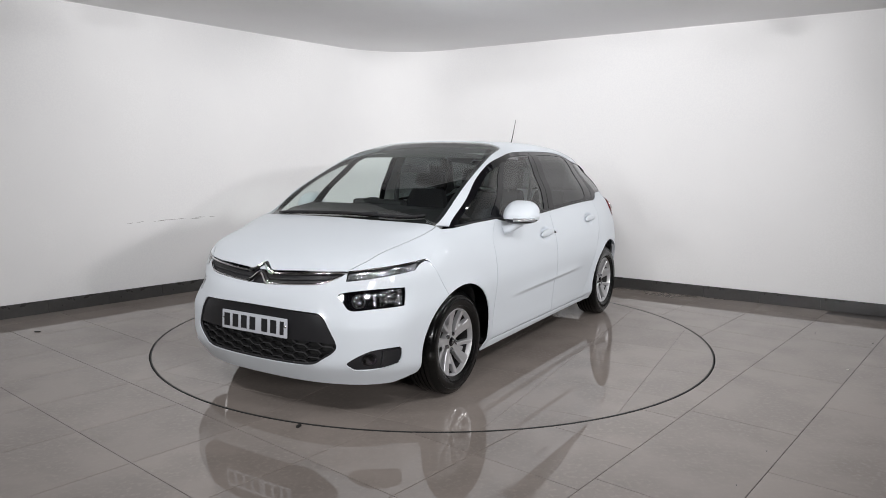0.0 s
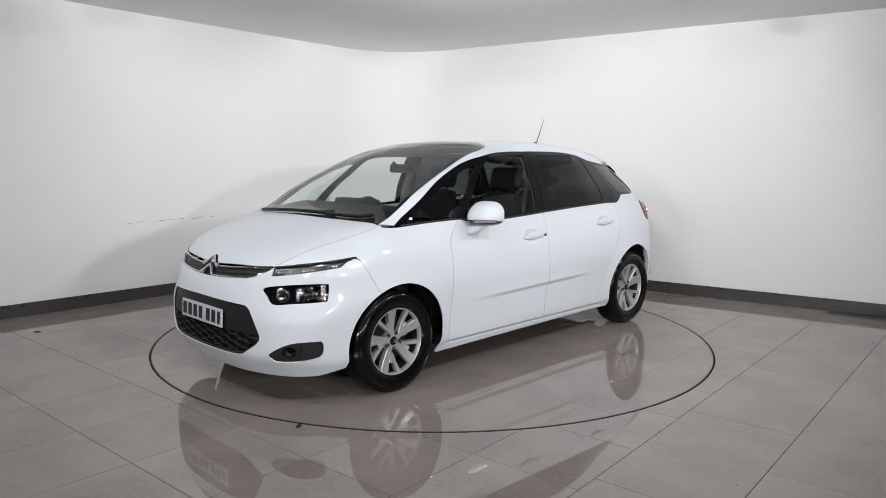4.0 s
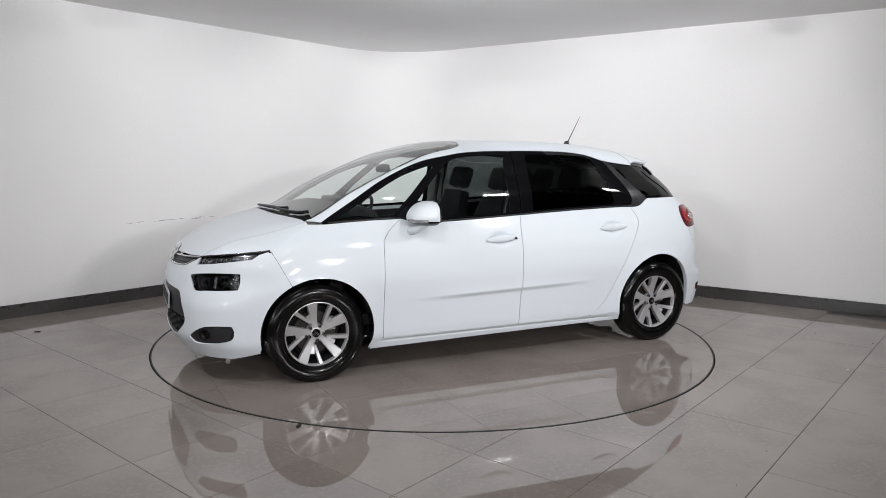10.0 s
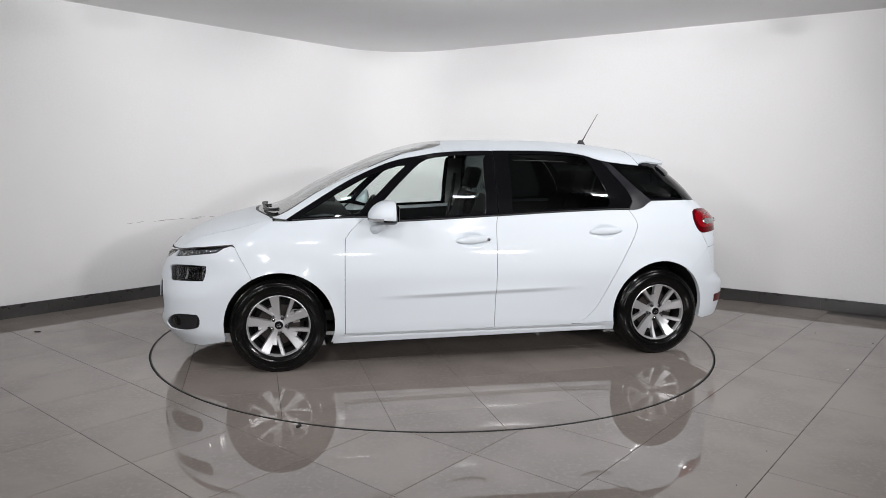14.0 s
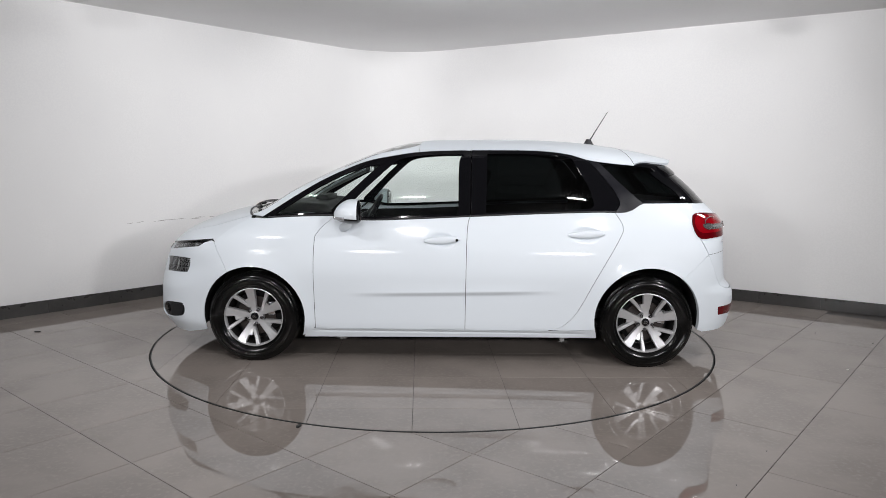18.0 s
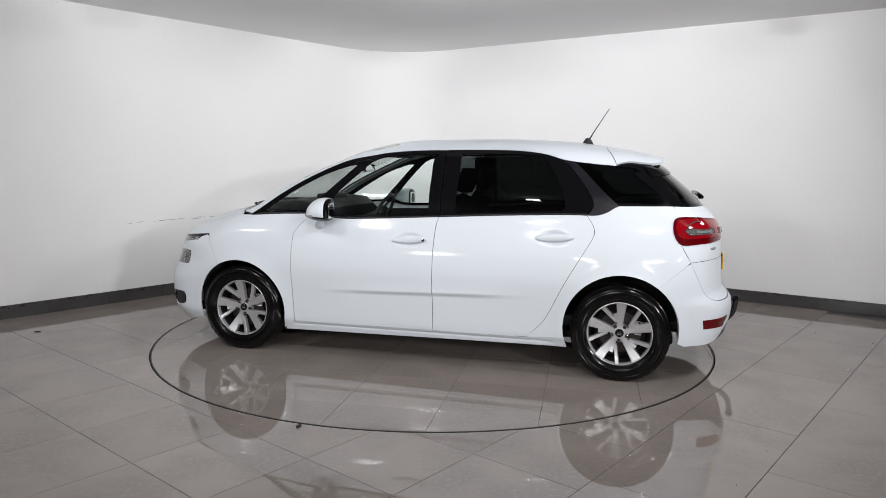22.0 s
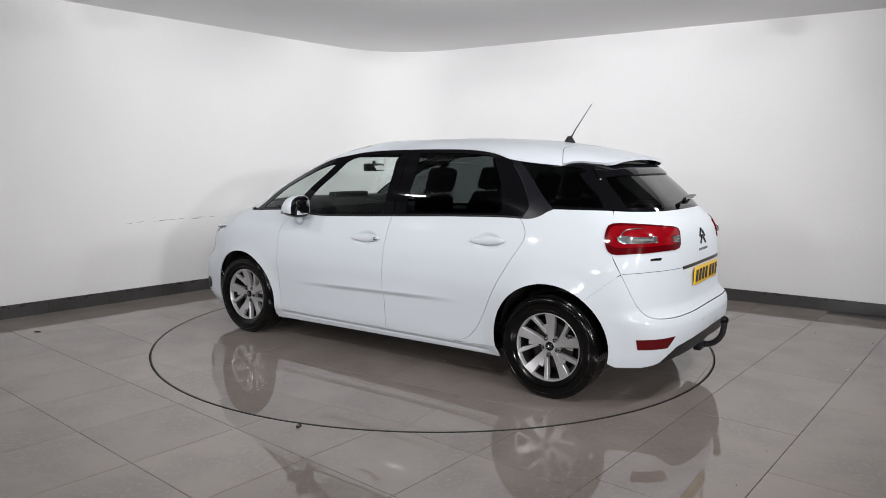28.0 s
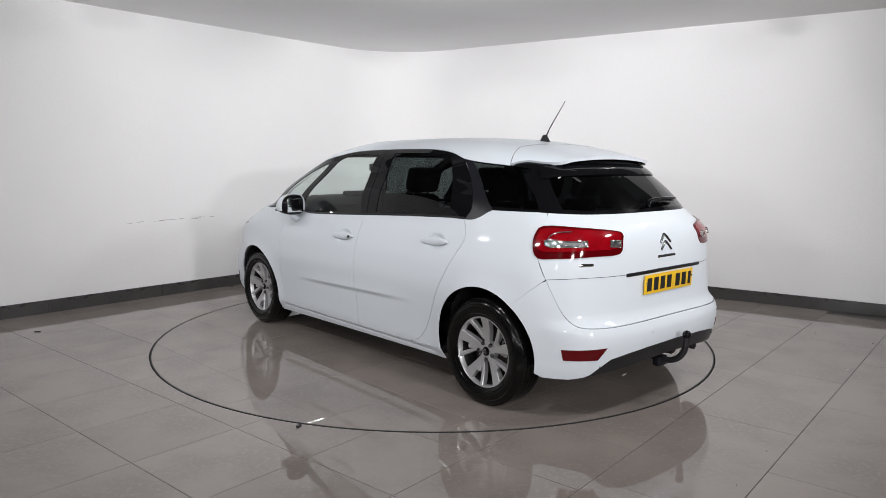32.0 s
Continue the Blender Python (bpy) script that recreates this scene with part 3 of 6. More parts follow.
def panel(name, way, outline, mat, parent, ds=0.03, holes=(), lift=0.0, skirt=0.007, shrink=0.0018, label="", mirror=False, thick=True, tail=True, extra=()):
    """A panel of the form: the outline, given flat in that way, is filled, laid on the form and folded in at its rim."""
    loops = [resample(list(outline), ds)] + [resample(list(h), ds) for h in holes]
    pts, edges = [], []
    for L in loops:
        b = len(pts)
        pts += L
        edges += [(b + i, b + (i + 1) % len(L)) for i in range(len(L))]
    rim = len(pts)
    A = np.array(loops[0])
    lo, hi = A.min(0), A.max(0)
    gx, gy = np.arange(lo[0] + ds / 2, hi[0], ds), np.arange(lo[1] + ds / 2, hi[1], ds)
    G = np.array([(x, y) for x in gx for y in gy])
    if len(G):
        ok = in_poly(G, loops[0])
        for L in loops[1:]:
            ok &= ~in_poly(G, L)
        G = G[ok]
    if len(G):
        B = np.array(pts)
        near = np.concatenate([np.min(np.hypot(*(g[:, None] - B[None]).transpose(2, 0, 1)), 1) for g in np.array_split(G, max(1, len(G) // 400))])
        G = G[near > 0.55 * ds]
        if len(extra):
            X = np.array(extra)
            X = X[in_poly(X, loops[0])]
            X = X[[np.min(np.hypot(*(x - B).T)) > 0.004 for x in X]]
            G = np.concatenate([np.array([g for g in G if np.min(np.hypot(*((g - X) * [0.6, 1.6]).T)) > 0.016]).reshape(-1, 2), X])
        pts = pts + [tuple(v) for v in G]
    vs, es, fs, *_ = delaunay_2d_cdt([Vector(p) for p in pts], edges, [], 0, 1e-6)
    V = np.array([tuple(v) for v in vs])
    cen = np.array([V[list(f)].mean(0) for f in fs])
    ok = in_poly(cen, loops[0])
    for L in loops[1:]:
        ok &= ~in_poly(cen, L)
    fs = [f for f, k in zip(fs, ok) if k]
    o, d = WAYS[way][0](V)
    P, _ = meet(o, d, tail=tail)
    N = normal_at(P, tail)
    P = P + N * lift
    bm = bmesh.new()
    flip = -1.0 if mirror else 1.0
    bv = [bm.verts.new((p[0], p[1] * flip, p[2])) for p in P]
    for f in fs:
        try:
            bm.faces.new([bv[i] for i in (f[::-1] if mirror else f)])
        except ValueError:
            pass
    # orient outwards
    bm.faces.ensure_lookup_table()
    bm.normal_update()
    if bm.faces:
        s = 0.0
        idx = {v: i for i, v in enumerate(bv)}
        for f in bm.faces:
            n = N[idx[f.verts[0]]]
            s += f.normal.dot(Vector((n[0], n[1] * flip, n[2]))) * f.calc_area()
        if s < 0:
            bmesh.ops.reverse_faces(bm, faces=bm.faces[:])
    if thick:
        rims = [e for e in bm.edges if len(e.link_faces) == 1]
        inner, idx = {}, {v: i for i, v in enumerate(bv)}
        for e in rims:
            for v in e.verts:
                if v not in inner:
                    i = idx[v]
                    n = Vector((N[i][0], N[i][1] * flip, N[i][2]))
                    inner[v] = bm.verts.new(v.co - n * skirt)
        for e in rims:
            f = e.link_faces[0]
            a, b = e.verts
            loop = next(l for l in f.loops if l.edge == e)
            a, b = loop.vert, loop.link_loop_next.vert
            bm.faces.new((b, a, inner[a], inner[b]))
    bm.verts.ensure_lookup_table()
    for v in [v for v in bm.verts if not v.link_faces]:
        bm.verts.remove(v)
    ob = link(name, bm, mat, parent, label, angle=38)
    return ob


def both(name, way, outline, mat, parent, label="", **kw):
    """The panel on the car's left and its twin on the right."""
    return [panel(name, way, outline, mat, parent, mirror=k, label=label, **kw) for k in (False, True)]


def strip_on(name, P, width, height, mat, parent, label="", lift=0.0):
    """A moulding of rounded section that follows places on the form."""
    P = np.asarray(P, float)
    N = normal_at(P)
    T = np.gradient(P, axis=0)
    T /= np.linalg.norm(T, axis=1, keepdims=True)
    S = np.cross(T, N)
    bm = bmesh.new()
    prof = [(-0.5, -0.6), (-0.5, 0.3), (-0.3, 0.85), (0, 1.0), (0.3, 0.85), (0.5, 0.3), (0.5, -0.6)]
    rows = []
    for p, n, s in zip(P, N, S):
        rows.append([bm.verts.new(p + s * (a * width) + n * (b * height + lift)) for a, b in prof])
    for r, q in zip(rows, rows[1:]):
        for i in range(len(prof) - 1):
            bm.faces.new((r[i], r[i + 1], q[i + 1], q[i]))
    bm.faces.new(rows[0])
    bm.faces.new(rows[-1][::-1])
    bmesh.ops.recalc_face_normals(bm, faces=bm.faces[:])
    return link(name, bm, mat, parent, label, angle=50)


def arc_pts(cx, cz, r, a0, a1, n=22):
    return [(cx + r * math.cos(radians(a0 + (a1 - a0) * k / n)), cz + r * math.sin(radians(a0 + (a1 - a0) * k / n))) for k in range(n + 1)]


CAR_AT, CAR_TURN = Vector((0.135, -0.092, 0)), 176.64
car = empty("car", label="white five-door people carrier with dark glass, parked on the turntable", category="car")

# outlines seen from the side (x, z)
ARCH = 0.368
FX, RX = WB / 2 - 0.008, -WB / 2 - 0.002
AZ, RZ = 0.325, 0.343
SILL_Z = 0.262
SEAM_F = [(0.945, 0.252), (0.948, 0.57), (0.943, 0.875), (0.925, 0.93), (0.885, 0.98), (0.80, 1.050)]
SEAM_B = [(-0.118, 0.252), (-0.120, 0.60), (-0.126, 0.955), (-0.145, 1.052)]
SEAM_R = [(-0.70, 0.252), (-0.80, 0.285), (-0.885, 0.365), (-0.95, 0.48), (-1.016, 0.618), (-1.10, 0.77), (-1.194, 0.933), (-1.208, 0.985), (-1.195, 1.03), (-1.155, 1.088)]
BELT = [(1.315, 1.025), (1.05, 1.042), (0.80, 1.050), (0.61, 1.022), (0.30, 1.030), (-0.145, 1.052), (-0.60, 1.075), (-1.00, 1.090), (-1.155, 1.090)]
GAPW = 0.0019


def shift(line, dx=0.0, dz=0.0):
    return [(x + dx, z + dz) for x, z in line]


FSEAM = [(1.5575 + 0.1075 * k / 8, 0.650 + 0.205 * (k / 8) ** 1.0) for k in range(9)]
fender = ([(1.02, SILL_Z - 0.06)] + arc_pts(FX, AZ, ARCH, 202, 62, 26) + FSEAM
          + smooth_line([(1.665, 0.858), (1.58, 0.93), (1.49, 0.985), (1.42, 1.022)], 4)[1:] + smooth_line([(1.315, 1.022), (1.05, 1.039), (0.80, 1.047)], 4)
          + shift(smooth_line(SEAM_F[::-1], 4)[1:], GAPW) + [(0.947, SILL_Z - 0.004), (0.99, SILL_Z - 0.05)])
both("front_wing", "side", fender, PAINT, car)
fdoor = shift(smooth_line(SEAM_F, 4), -GAPW) + smooth_line([(0.80, 1.047), (0.61, 1.019), (0.30, 1.027), (-0.14, 1.049)], 5)[1:] + shift(smooth_line(SEAM_B[::-1], 4), GAPW)
CREASE = [(x, 0.528 - 0.024 * x + d) for x in np.arange(-0.85, 0.85, 0.02) for d in (0.018, 0.006, 0.0005, -0.005, -0.012, -0.020, -0.028, -0.036, -0.048)]
CREASE += [(cx + 0.118 * q * math.cos(w), cz + 0.060 * q * math.sin(w)) for cx, cz in CUPS for q in (0.0, 0.3, 0.5, 0.65, 0.8, 0.92, 1.05) for w in (2 * math.pi * k / 28 for k in range(28 if q else 1))]
fdoors = both("front_door", "side", fdoor, PAINT, car, extra=CREASE)
rdoor = shift(smooth_line(SEAM_B, 4), -GAPW) + smooth_line([(-0.15, 1.049), (-0.6, 1.072), (-1.0, 1.087), (-1.152, 1.087)], 5) + shift(smooth_line(SEAM_R[::-1], 4)[1:], GAPW)
rdoors = both("rear_door", "side", rdoor, PAINT, car, extra=CREASE)
sill = [(1.03, 0.178), (1.018, 0.215), (0.985, SILL_Z - 0.052 + 0.03), (0.94, SILL_Z - 0.0145), (-0.70, SILL_Z - 0.0145)] + [(-0.81, 0.2515), (-0.90, 0.256), (-0.98, 0.261), (-1.032, 0.266), (-1.036, 0.25), (-1.048, 0.20)]
both("sill", "side", sill, PAINT, car, extra=[(x, z) for x in np.arange(-1.0, 1.0, 0.04) for z in (0.213, 0.219, 0.2245, 0.229, 0.2335, 0.239)])
QSEAM = [(-1.816 + 0.184 * k / 8, 0.803 - 0.157 * k / 8) for k in range(9)]
quarter = (shift(smooth_line(SEAM_R, 4)[1:], -GAPW) + smooth_line([(-1.19, 1.087), (-1.235, 1.092), (-1.285, 1.110), (-1.325, 1.136), (-1.36, 1.152)], 4) + [(-1.66, 1.155)]
           + smooth_line([(-1.705, 1.152), (-1.726, 1.083), (-1.738, 1.0), (-1.756, 0.91), (-1.816, 0.803)], 4) + QSEAM[1:]
           + arc_pts(RX, RZ, ARCH + 0.004, 128, -11, 27) + [(-1.030, 0.270), (-0.98, 0.265), (-0.90, 0.260), (-0.81, 0.2555)])
both("rear_quarter_panel", "side", quarter, PAINT, car)

# glass house, from the side
DLO_TOP = smooth_line([(1.335, 1.036), (1.149, 1.155), (0.939, 1.285), (0.742, 1.380), (0.58, 1.440), (0.40, 1.476), (0.25, 1.500), (0.05, 1.514), (-0.30, 1.521), (-0.63, 1.518), (-0.84, 1.495), (-0.994, 1.452), (-1.184, 1.428), (-1.40, 1.412)], 5)


def top_z(x):
    a = np.array(DLO_TOP)[::-1]
    return float(np.interp(x, a[:, 0], a[:, 1]))


def belt_z(x):
    a = np.array(BELT)[::-1]
    return float(np.interp(x, a[:, 0], a[:, 1]))


def band(x0, x1, lo, hi, n=12):
    xs = [x0 + (x1 - x0) * k / n for k in range(n + 1)]
    return [(x, lo(x)) for x in xs] + [(x, hi(x)) for x in xs[::-1]]


LO, HI = (lambda x: belt_z(x) + 0.022), (lambda x: top_z(x) - 0.028)
# front quarter light, front door glass, rear door glass, rear quarter glass
qlight = smooth_line([(1.24, 1.052), (1.0, 1.064), (0.83, 1.074)], 5) + smooth_line([(0.835, 1.09), (0.62, 1.30), (0.505, 1.405)], 5) + smooth_line([(0.56, 1.402), (0.76, 1.335), (0.95, 1.235), (1.12, 1.128), (1.235, 1.058)], 5)
fglass = smooth_line([(0.735, 1.075), (0.61, 1.044), (0.30, 1.052), (-0.055, 1.068)], 5) + smooth_line([(-0.062, 1.10), (-0.062, 1.40), (-0.075, 1.468)], 4) + smooth_line([(-0.10, 1.487), (0.05, 1.487), (0.25, 1.472), (0.35, 1.452)], 4) + smooth_line([(0.40, 1.425), (0.58, 1.26), (0.73, 1.095)], 4)
rglass = smooth_line([(-0.255, 1.08), (-0.60, 1.098), (-0.985, 1.113)], 5) + smooth_line([(-1.012, 1.14), (-0.975, 1.27), (-0.865, 1.465)], 5) + smooth_line([(-0.82, 1.482), (-0.63, 1.492), (-0.40, 1.495), (-0.265, 1.492)], 4)
qglass = smooth_line([(-1.335, 1.175), (-1.60, 1.172), (-1.655, 1.172)], 3) + [(-1.60, 1.24), (-1.50, 1.36), (-1.46, 1.40)] + smooth_line([(-1.40, 1.408), (-1.18, 1.424), (-1.055, 1.438)], 4) + smooth_line([(-1.10, 1.40), (-1.22, 1.28), (-1.32, 1.185)], 4)
frame_f = [(1.30, 1.030)] + smooth_line([(1.05, 1.043), (0.80, 1.051), (0.61, 1.023), (0.30, 1.031), (-0.145, 1.053)], 5) + band(-0.1475, -0.1475, LO, lambda x: top_z(x) - 0.003, 1)[-1:] + [p for p in DLO_TOP[::-1] if p[0] > -0.14]
both("window_surround", "side", frame_f, BLACK_GLOSS, car, "black window surround", holes=(qlight, fglass), lift=-0.004, ds=0.025)
frame_r = [(-0.1525, 1.056)] + smooth_line([(-0.60, 1.076), (-1.00, 1.091), (-1.155, 1.091)], 5) + smooth_line([(-1.155, 1.091), (-1.190, 1.145), (-1.176, 1.205), (-1.126, 1.285), (-1.046, 1.384), (-0.975, 1.455)], 5)[1:] + [p for p in DLO_TOP[::-1] if -0.97 < p[0] < -0.15] + [(-0.1525, 1.516)]
both("rear_window_surround", "side", frame_r, BLACK_GLOSS, car, "gloss black rear door window surround", holes=(rglass,), lift=-0.004, ds=0.025)
cpillar = smooth_line([(-1.157, 1.089), (-1.19, 1.089), (-1.235, 1.094), (-1.285, 1.112), (-1.325, 1.138), (-1.36, 1.154)], 4) + [(-1.335, 1.175)] + smooth_line([(-1.32, 1.185), (-1.22, 1.28), (-1.10, 1.40), (-1.055, 1.438)], 4) + [(-1.05, 1.448), (-0.98, 1.458)] + smooth_line([(-0.98, 1.458), (-1.05, 1.384), (-1.13, 1.285), (-1.18, 1.205), (-1.194, 1.145), (-1.157, 1.089)], 5)[1:-1]
both("pillar_trim", "side", cpillar, GREY_TRIM, car, "satin dark grey pillar trim", lift=-0.003, ds=0.025)
qframe = [(-1.36, 1.154), (-1.66, 1.159), (-1.70, 1.162), (-1.64, 1.24), (-1.52, 1.40), (-1.49, 1.425), (-1.40, 1.413), (-1.184, 1.429), (-1.04, 1.446), (-1.05, 1.441)] + smooth_line([(-1.10, 1.402), (-1.22, 1.282), (-1.32, 1.187), (-1.335, 1.177)], 4)
both("quarter_light_surround", "side", qframe, BLACK_GLOSS, car, "gloss black surround", holes=(shift(qglass, -0.001, 0.0),), lift=-0.004, ds=0.025)
both("front_quarter_light", "side", qlight, CLEAR, car, "clear front quarter light", lift=-0.007, thick=False, ds=0.04)
both("front_door_window", "side", fglass, CLEAR, car, "clear door window", lift=-0.007, thick=False, ds=0.04)
both("rear_door_window", "side", rglass, PRIVACY, car, "dark privacy glass", lift=-0.007, thick=False, ds=0.04)
both("rear_quarter_light", "side", qglass, PRIVACY, car, "dark privacy glass", lift=-0.007, thick=False, ds=0.04)

# windscreen, pillars, roof, bonnet
SCREEN_EDGE = smooth_line([(1.420, 0.722), (1.17, 0.708), (0.95, 0.682), (0.68, 0.652), (0.53, 0.633), (0.37, 0.606), (0.28, 0.578), (0.225, 0.535)], 4)
base = smooth_line([(1.420, 0.722), (1.475, 0.55), (1.53, 0.30), (1.545, 0.0), (1.53, -0.30), (1.475, -0.55), (1.420, -0.722)], 5)
top_edge = smooth_line([(0.225, 0.535), (0.19, 0.34), (0.175, 0.0), (0.19, -0.34), (0.225, -0.535)], 5)
screen_poly = SCREEN_EDGE + top_edge[1:] + [(x, -y) for x, y in SCREEN_EDGE[::-1]][1:] + base[::-1][1:-1]
windscreen = panel("windscreen", "top", screen_poly, SCREEN, car, label="tall dark tinted windscreen reaching over the roof", lift=-0.003, thick=False, ds=0.06)
# the pane bends less towards its edges than the body round it
bent = []
for v in windscreen.data.vertices:
    x, y = v.co.x, v.co.y
    rise = (TOP(x + 0.01) - TOP(x - 0.01)) / 0.02
    flat = Vector((-float(rise), 1.5 * float(CROWN(x)) * y, 1)).normalized()
    own = v.normal if v.normal.z > 0 else -v.normal
    bent.append((flat * 0.97 + own * 0.03).normalized())
windscreen.data.normals_split_custom_set_from_vertices(bent)
rail3 = on_form("side", [p for p in DLO_TOP])
edge3 = on_form("top", SCREEN_EDGE)
roof_seam = -1.325
rail_l = [q for q in to_flat("tube", rail3) if q[0] > roof_seam]
x0 = 0.225
rail_front = [q for q in rail_l if q[0] > x0]
rail_back = [q for q in rail_l if q[0] <= x0]
rail_cut = (x0 - 0.002, float(np.interp(x0, [q[0] for q in rail_l[::-1]], [q[1] for q in rail_l[::-1]])))
pillar = to_flat("tube", edge3) + [(x0 + 0.001, rail_cut[1])] + rail_front[::-1]
both("windscreen_pillar", "tube", pillar, PAINT, car, ds=0.02)
top3 = to_flat("tube", on_form("top", top_edge))
left_rail = [rail_cut] + rail_back + [(roof_seam, rail_back[-1][1] - 0.002)]
roof_poly = top3[::-1] + left_rail + smooth_line([(roof_seam + 0.01, 0.46), (roof_seam + 0.06, 0.38), (roof_seam + 0.085, 0.2), (roof_seam + 0.085, 0.0), (roof_seam + 0.085, -0.2), (roof_seam + 0.06, -0.38), (roof_seam + 0.01, -0.46)], 4) + [(x, -a) for x, a in left_rail[::-1]]
panel("roof", "tube", roof_poly, PAINT, car, label="white roof panel", ds=0.04)

bonnet_side = smooth_line([(1.425, 0.727), (1.475, 0.734), (1.53, 0.730), (1.58, 0.721), (1.655, 0.699), (1.73, 0.681), (1.80, 0.668), (1.88, 0.651), (1.94, 0.629), (1.98, 0.607), (2.058, 0.542)], 3)
bonnet_front = smooth_line([(2.055, 0.545), (2.112, 0.40), (2.148, 0.20), (2.160, 0.0), (2.148, -0.20), (2.112, -0.40), (2.055, -0.545)], 5)
base_b = smooth_line([(1.435, 0.728), (1.490, 0.55), (1.55, 0.30), (1.568, 0.0), (1.55, -0.30), (1.490, -0.55), (1.435, -0.728)], 5)
bonnet = bonnet_side + bonnet_front[1:] + [(x, -y) for x, y in bonnet_side[::-1]][1:] + base_b[::-1]
panel("bonnet", "top", bonnet, PAINT, car, label="white smooth bonnet", ds=0.04)


# ---------------------------------------------------------------- the car's nose
def ff(*pts):
    return [(math.atan2(y, x - 1.2), z) for x, y, z in pts]


def rr(*pts):
    return [(math.atan2(y, -(x + 1.2)), z) for x, y, z in pts]


def mirrored(line):
    return [(-a, z) for a, z in line[::-1]]


def side_ff(pts, way="front"):
    return to_flat(way, on_form("side", pts))


grille_half = smooth_line(ff((2.246, 0.0, 0.612), (2.241, 0.184, 0.610), (2.205, 0.40, 0.602), (2.193, 0.452, 0.594), (2.187, 0.483, 0.566), (2.182, 0.524, 0.496), (2.171, 0.553, 0.428), (2.178, 0.536, 0.388), (2.195, 0.47, 0.342), (2.212, 0.400, 0.304), (2.23, 0.25, 0.296), (2.242, 0.0, 0.293)), 3)
grille_hole = grille_half + mirrored(grille_half)[1:-1]
lamp_hole = smooth_line(ff((2.118, 0.535, 0.706), (2.011, 0.673, 0.727), (1.875, 0.785, 0.731), (1.857, 0.797, 0.718), (1.872, 0.805, 0.643), (1.900, 0.795, 0.630), (2.035, 0.691, 0.621), (2.108, 0.605, 0.616), (2.121, 0.562, 0.657)), 4, True)
fog_hole = smooth_line(ff((2.148, 0.611, 0.333), (2.075, 0.715, 0.398), (1.945, 0.802, 0.407), (1.918, 0.811, 0.397), (1.908, 0.811, 0.358), (1.928, 0.800, 0.314), (2.024, 0.744, 0.291), (2.112, 0.650, 0.286), (2.135, 0.625, 0.300)), 4, True)
strip_low = ff((2.088, 0.555, 0.770), (2.012, 0.653, 0.783), (1.920, 0.738, 0.800), (1.785, 0.814, 0.820), (1.740, 0.813, 0.848))
_hi = np.array(ff((2.055, 0.553, 0.822), (1.900, 0.727, 0.848), (1.675, 0.818, 0.872)))
strip_high = [(float(a), float(np.interp(a, _hi[:, 0], _hi[:, 1]))) for a in np.linspace(_hi[0, 0], _hi[-1, 0], 13)]
upper_low = smooth_line(ff((2.204, 0.0, 0.728), (2.195, 0.15, 0.731), (2.172, 0.32, 0.742), (2.146, 0.436, 0.754), (2.094, 0.52, 0.792)), 4)
arch_front = side_ff(arc_pts(FX, AZ, ARCH, 61.2, -12, 20))
bump_half = (upper_low + ff((2.060, 0.546, 0.816)) + strip_low + ff((1.690, 0.818, 0.864)) + side_ff([(x + 0.0032, z + 0.001) for x, z in FSEAM[::-1]]) + arch_front
             + side_ff([(1.750, 0.215)]) + ff((1.90, 0.74, 0.182), (2.06, 0.58, 0.184), (2.14, 0.3, 0.184), (2.165, 0.0, 0.184)))
bumper_line = bump_half + mirrored(bump_half)[1:-1]
front_bumper = panel("front_bumper", "front", bumper_line, PAINT, car, ds=0.026, holes=(grille_hole, lamp_hole, mirrored(lamp_hole), fog_hole, mirrored(fog_hole)), skirt=0.010, label="white front bumper with dark openings")

# black intake: plain upper panel and a mesh of long six-sided cells below it
split = smooth_line(ff((2.249, 0.0, 0.432), (2.228, 0.32, 0.436), (2.150, 0.538, 0.432)), 6)
intake_top = [p for p in grille_half if p[1] > 0.436]
upper_intake = intake_top + split[::-1] + mirrored(split[::-1])[1:] + mirrored(intake_top)[:-1]
panel("intake_panel", "front", upper_intake, BLACK_TRIM, car, lift=-0.012, skirt=0.02, label="plain satin black panel behind the number plate")
# a black sheet stands in for the shaded depth of the intake
panel("intake_backing", "front", grille_hole, UNDER, car, lift=-0.05, thick=False, label="black sheet standing for the shaded depth behind the intake mesh")
bm = bmesh.new()
row = 0
z = 0.306
while z < 0.436:
    cell_w, cell_h = 0.104, 0.0215
    for k in range(-12, 13):
        a = (k + 0.5 * (row % 2)) * cell_w * 1.48
        q = np.array([(a, z)])
        if not in_poly(q, grille_hole)[0]:
            continue
        hexo = [(-0.5, 0), (-0.28, 1), (0.28, 1), (0.5, 0), (0.28, -1), (-0.28, -1)]
        o_ = [(a + u * cell_w * 1.02, z + v * cell_h * 1.05) for u, v in hexo]
        i_ = [(a + u * cell_w * 0.86, z + v * cell_h * 0.70) for u, v in hexo]
        Po, Pi = on_form("front", o_), on_form("front", i_)
        No, Ni = normal_at(Po), normal_at(Pi)
        vo = [bm.verts.new(p - n * 0.020) for p, n in zip(Po, No)]
        vi = [bm.verts.new(p - n * 0.014) for p, n in zip(Pi, Ni)]
        vd = [bm.verts.new(p - n * 0.042) for p, n in zip(Pi, Ni)]
        for i in range(6):
            j = (i + 1) % 6
            bm.faces.new((vo[i], vi[i], vi[j], vo[j]))
            bm.faces.new((vi[i], vd[i], vd[j], vi[j]))
    z += 0.0222
    row += 1
part("intake_mesh", bm, MESH_BLACK, car, "black intake mesh of long six-sided cells", smooth=False)
rim_line = on_form("front", grille_hole + grille_hole[:1])
strip_on("intake_rim", rim_line, 0.020, 0.008, BLACK_TRIM, car, "satin black intake rim", lift=-0.013)

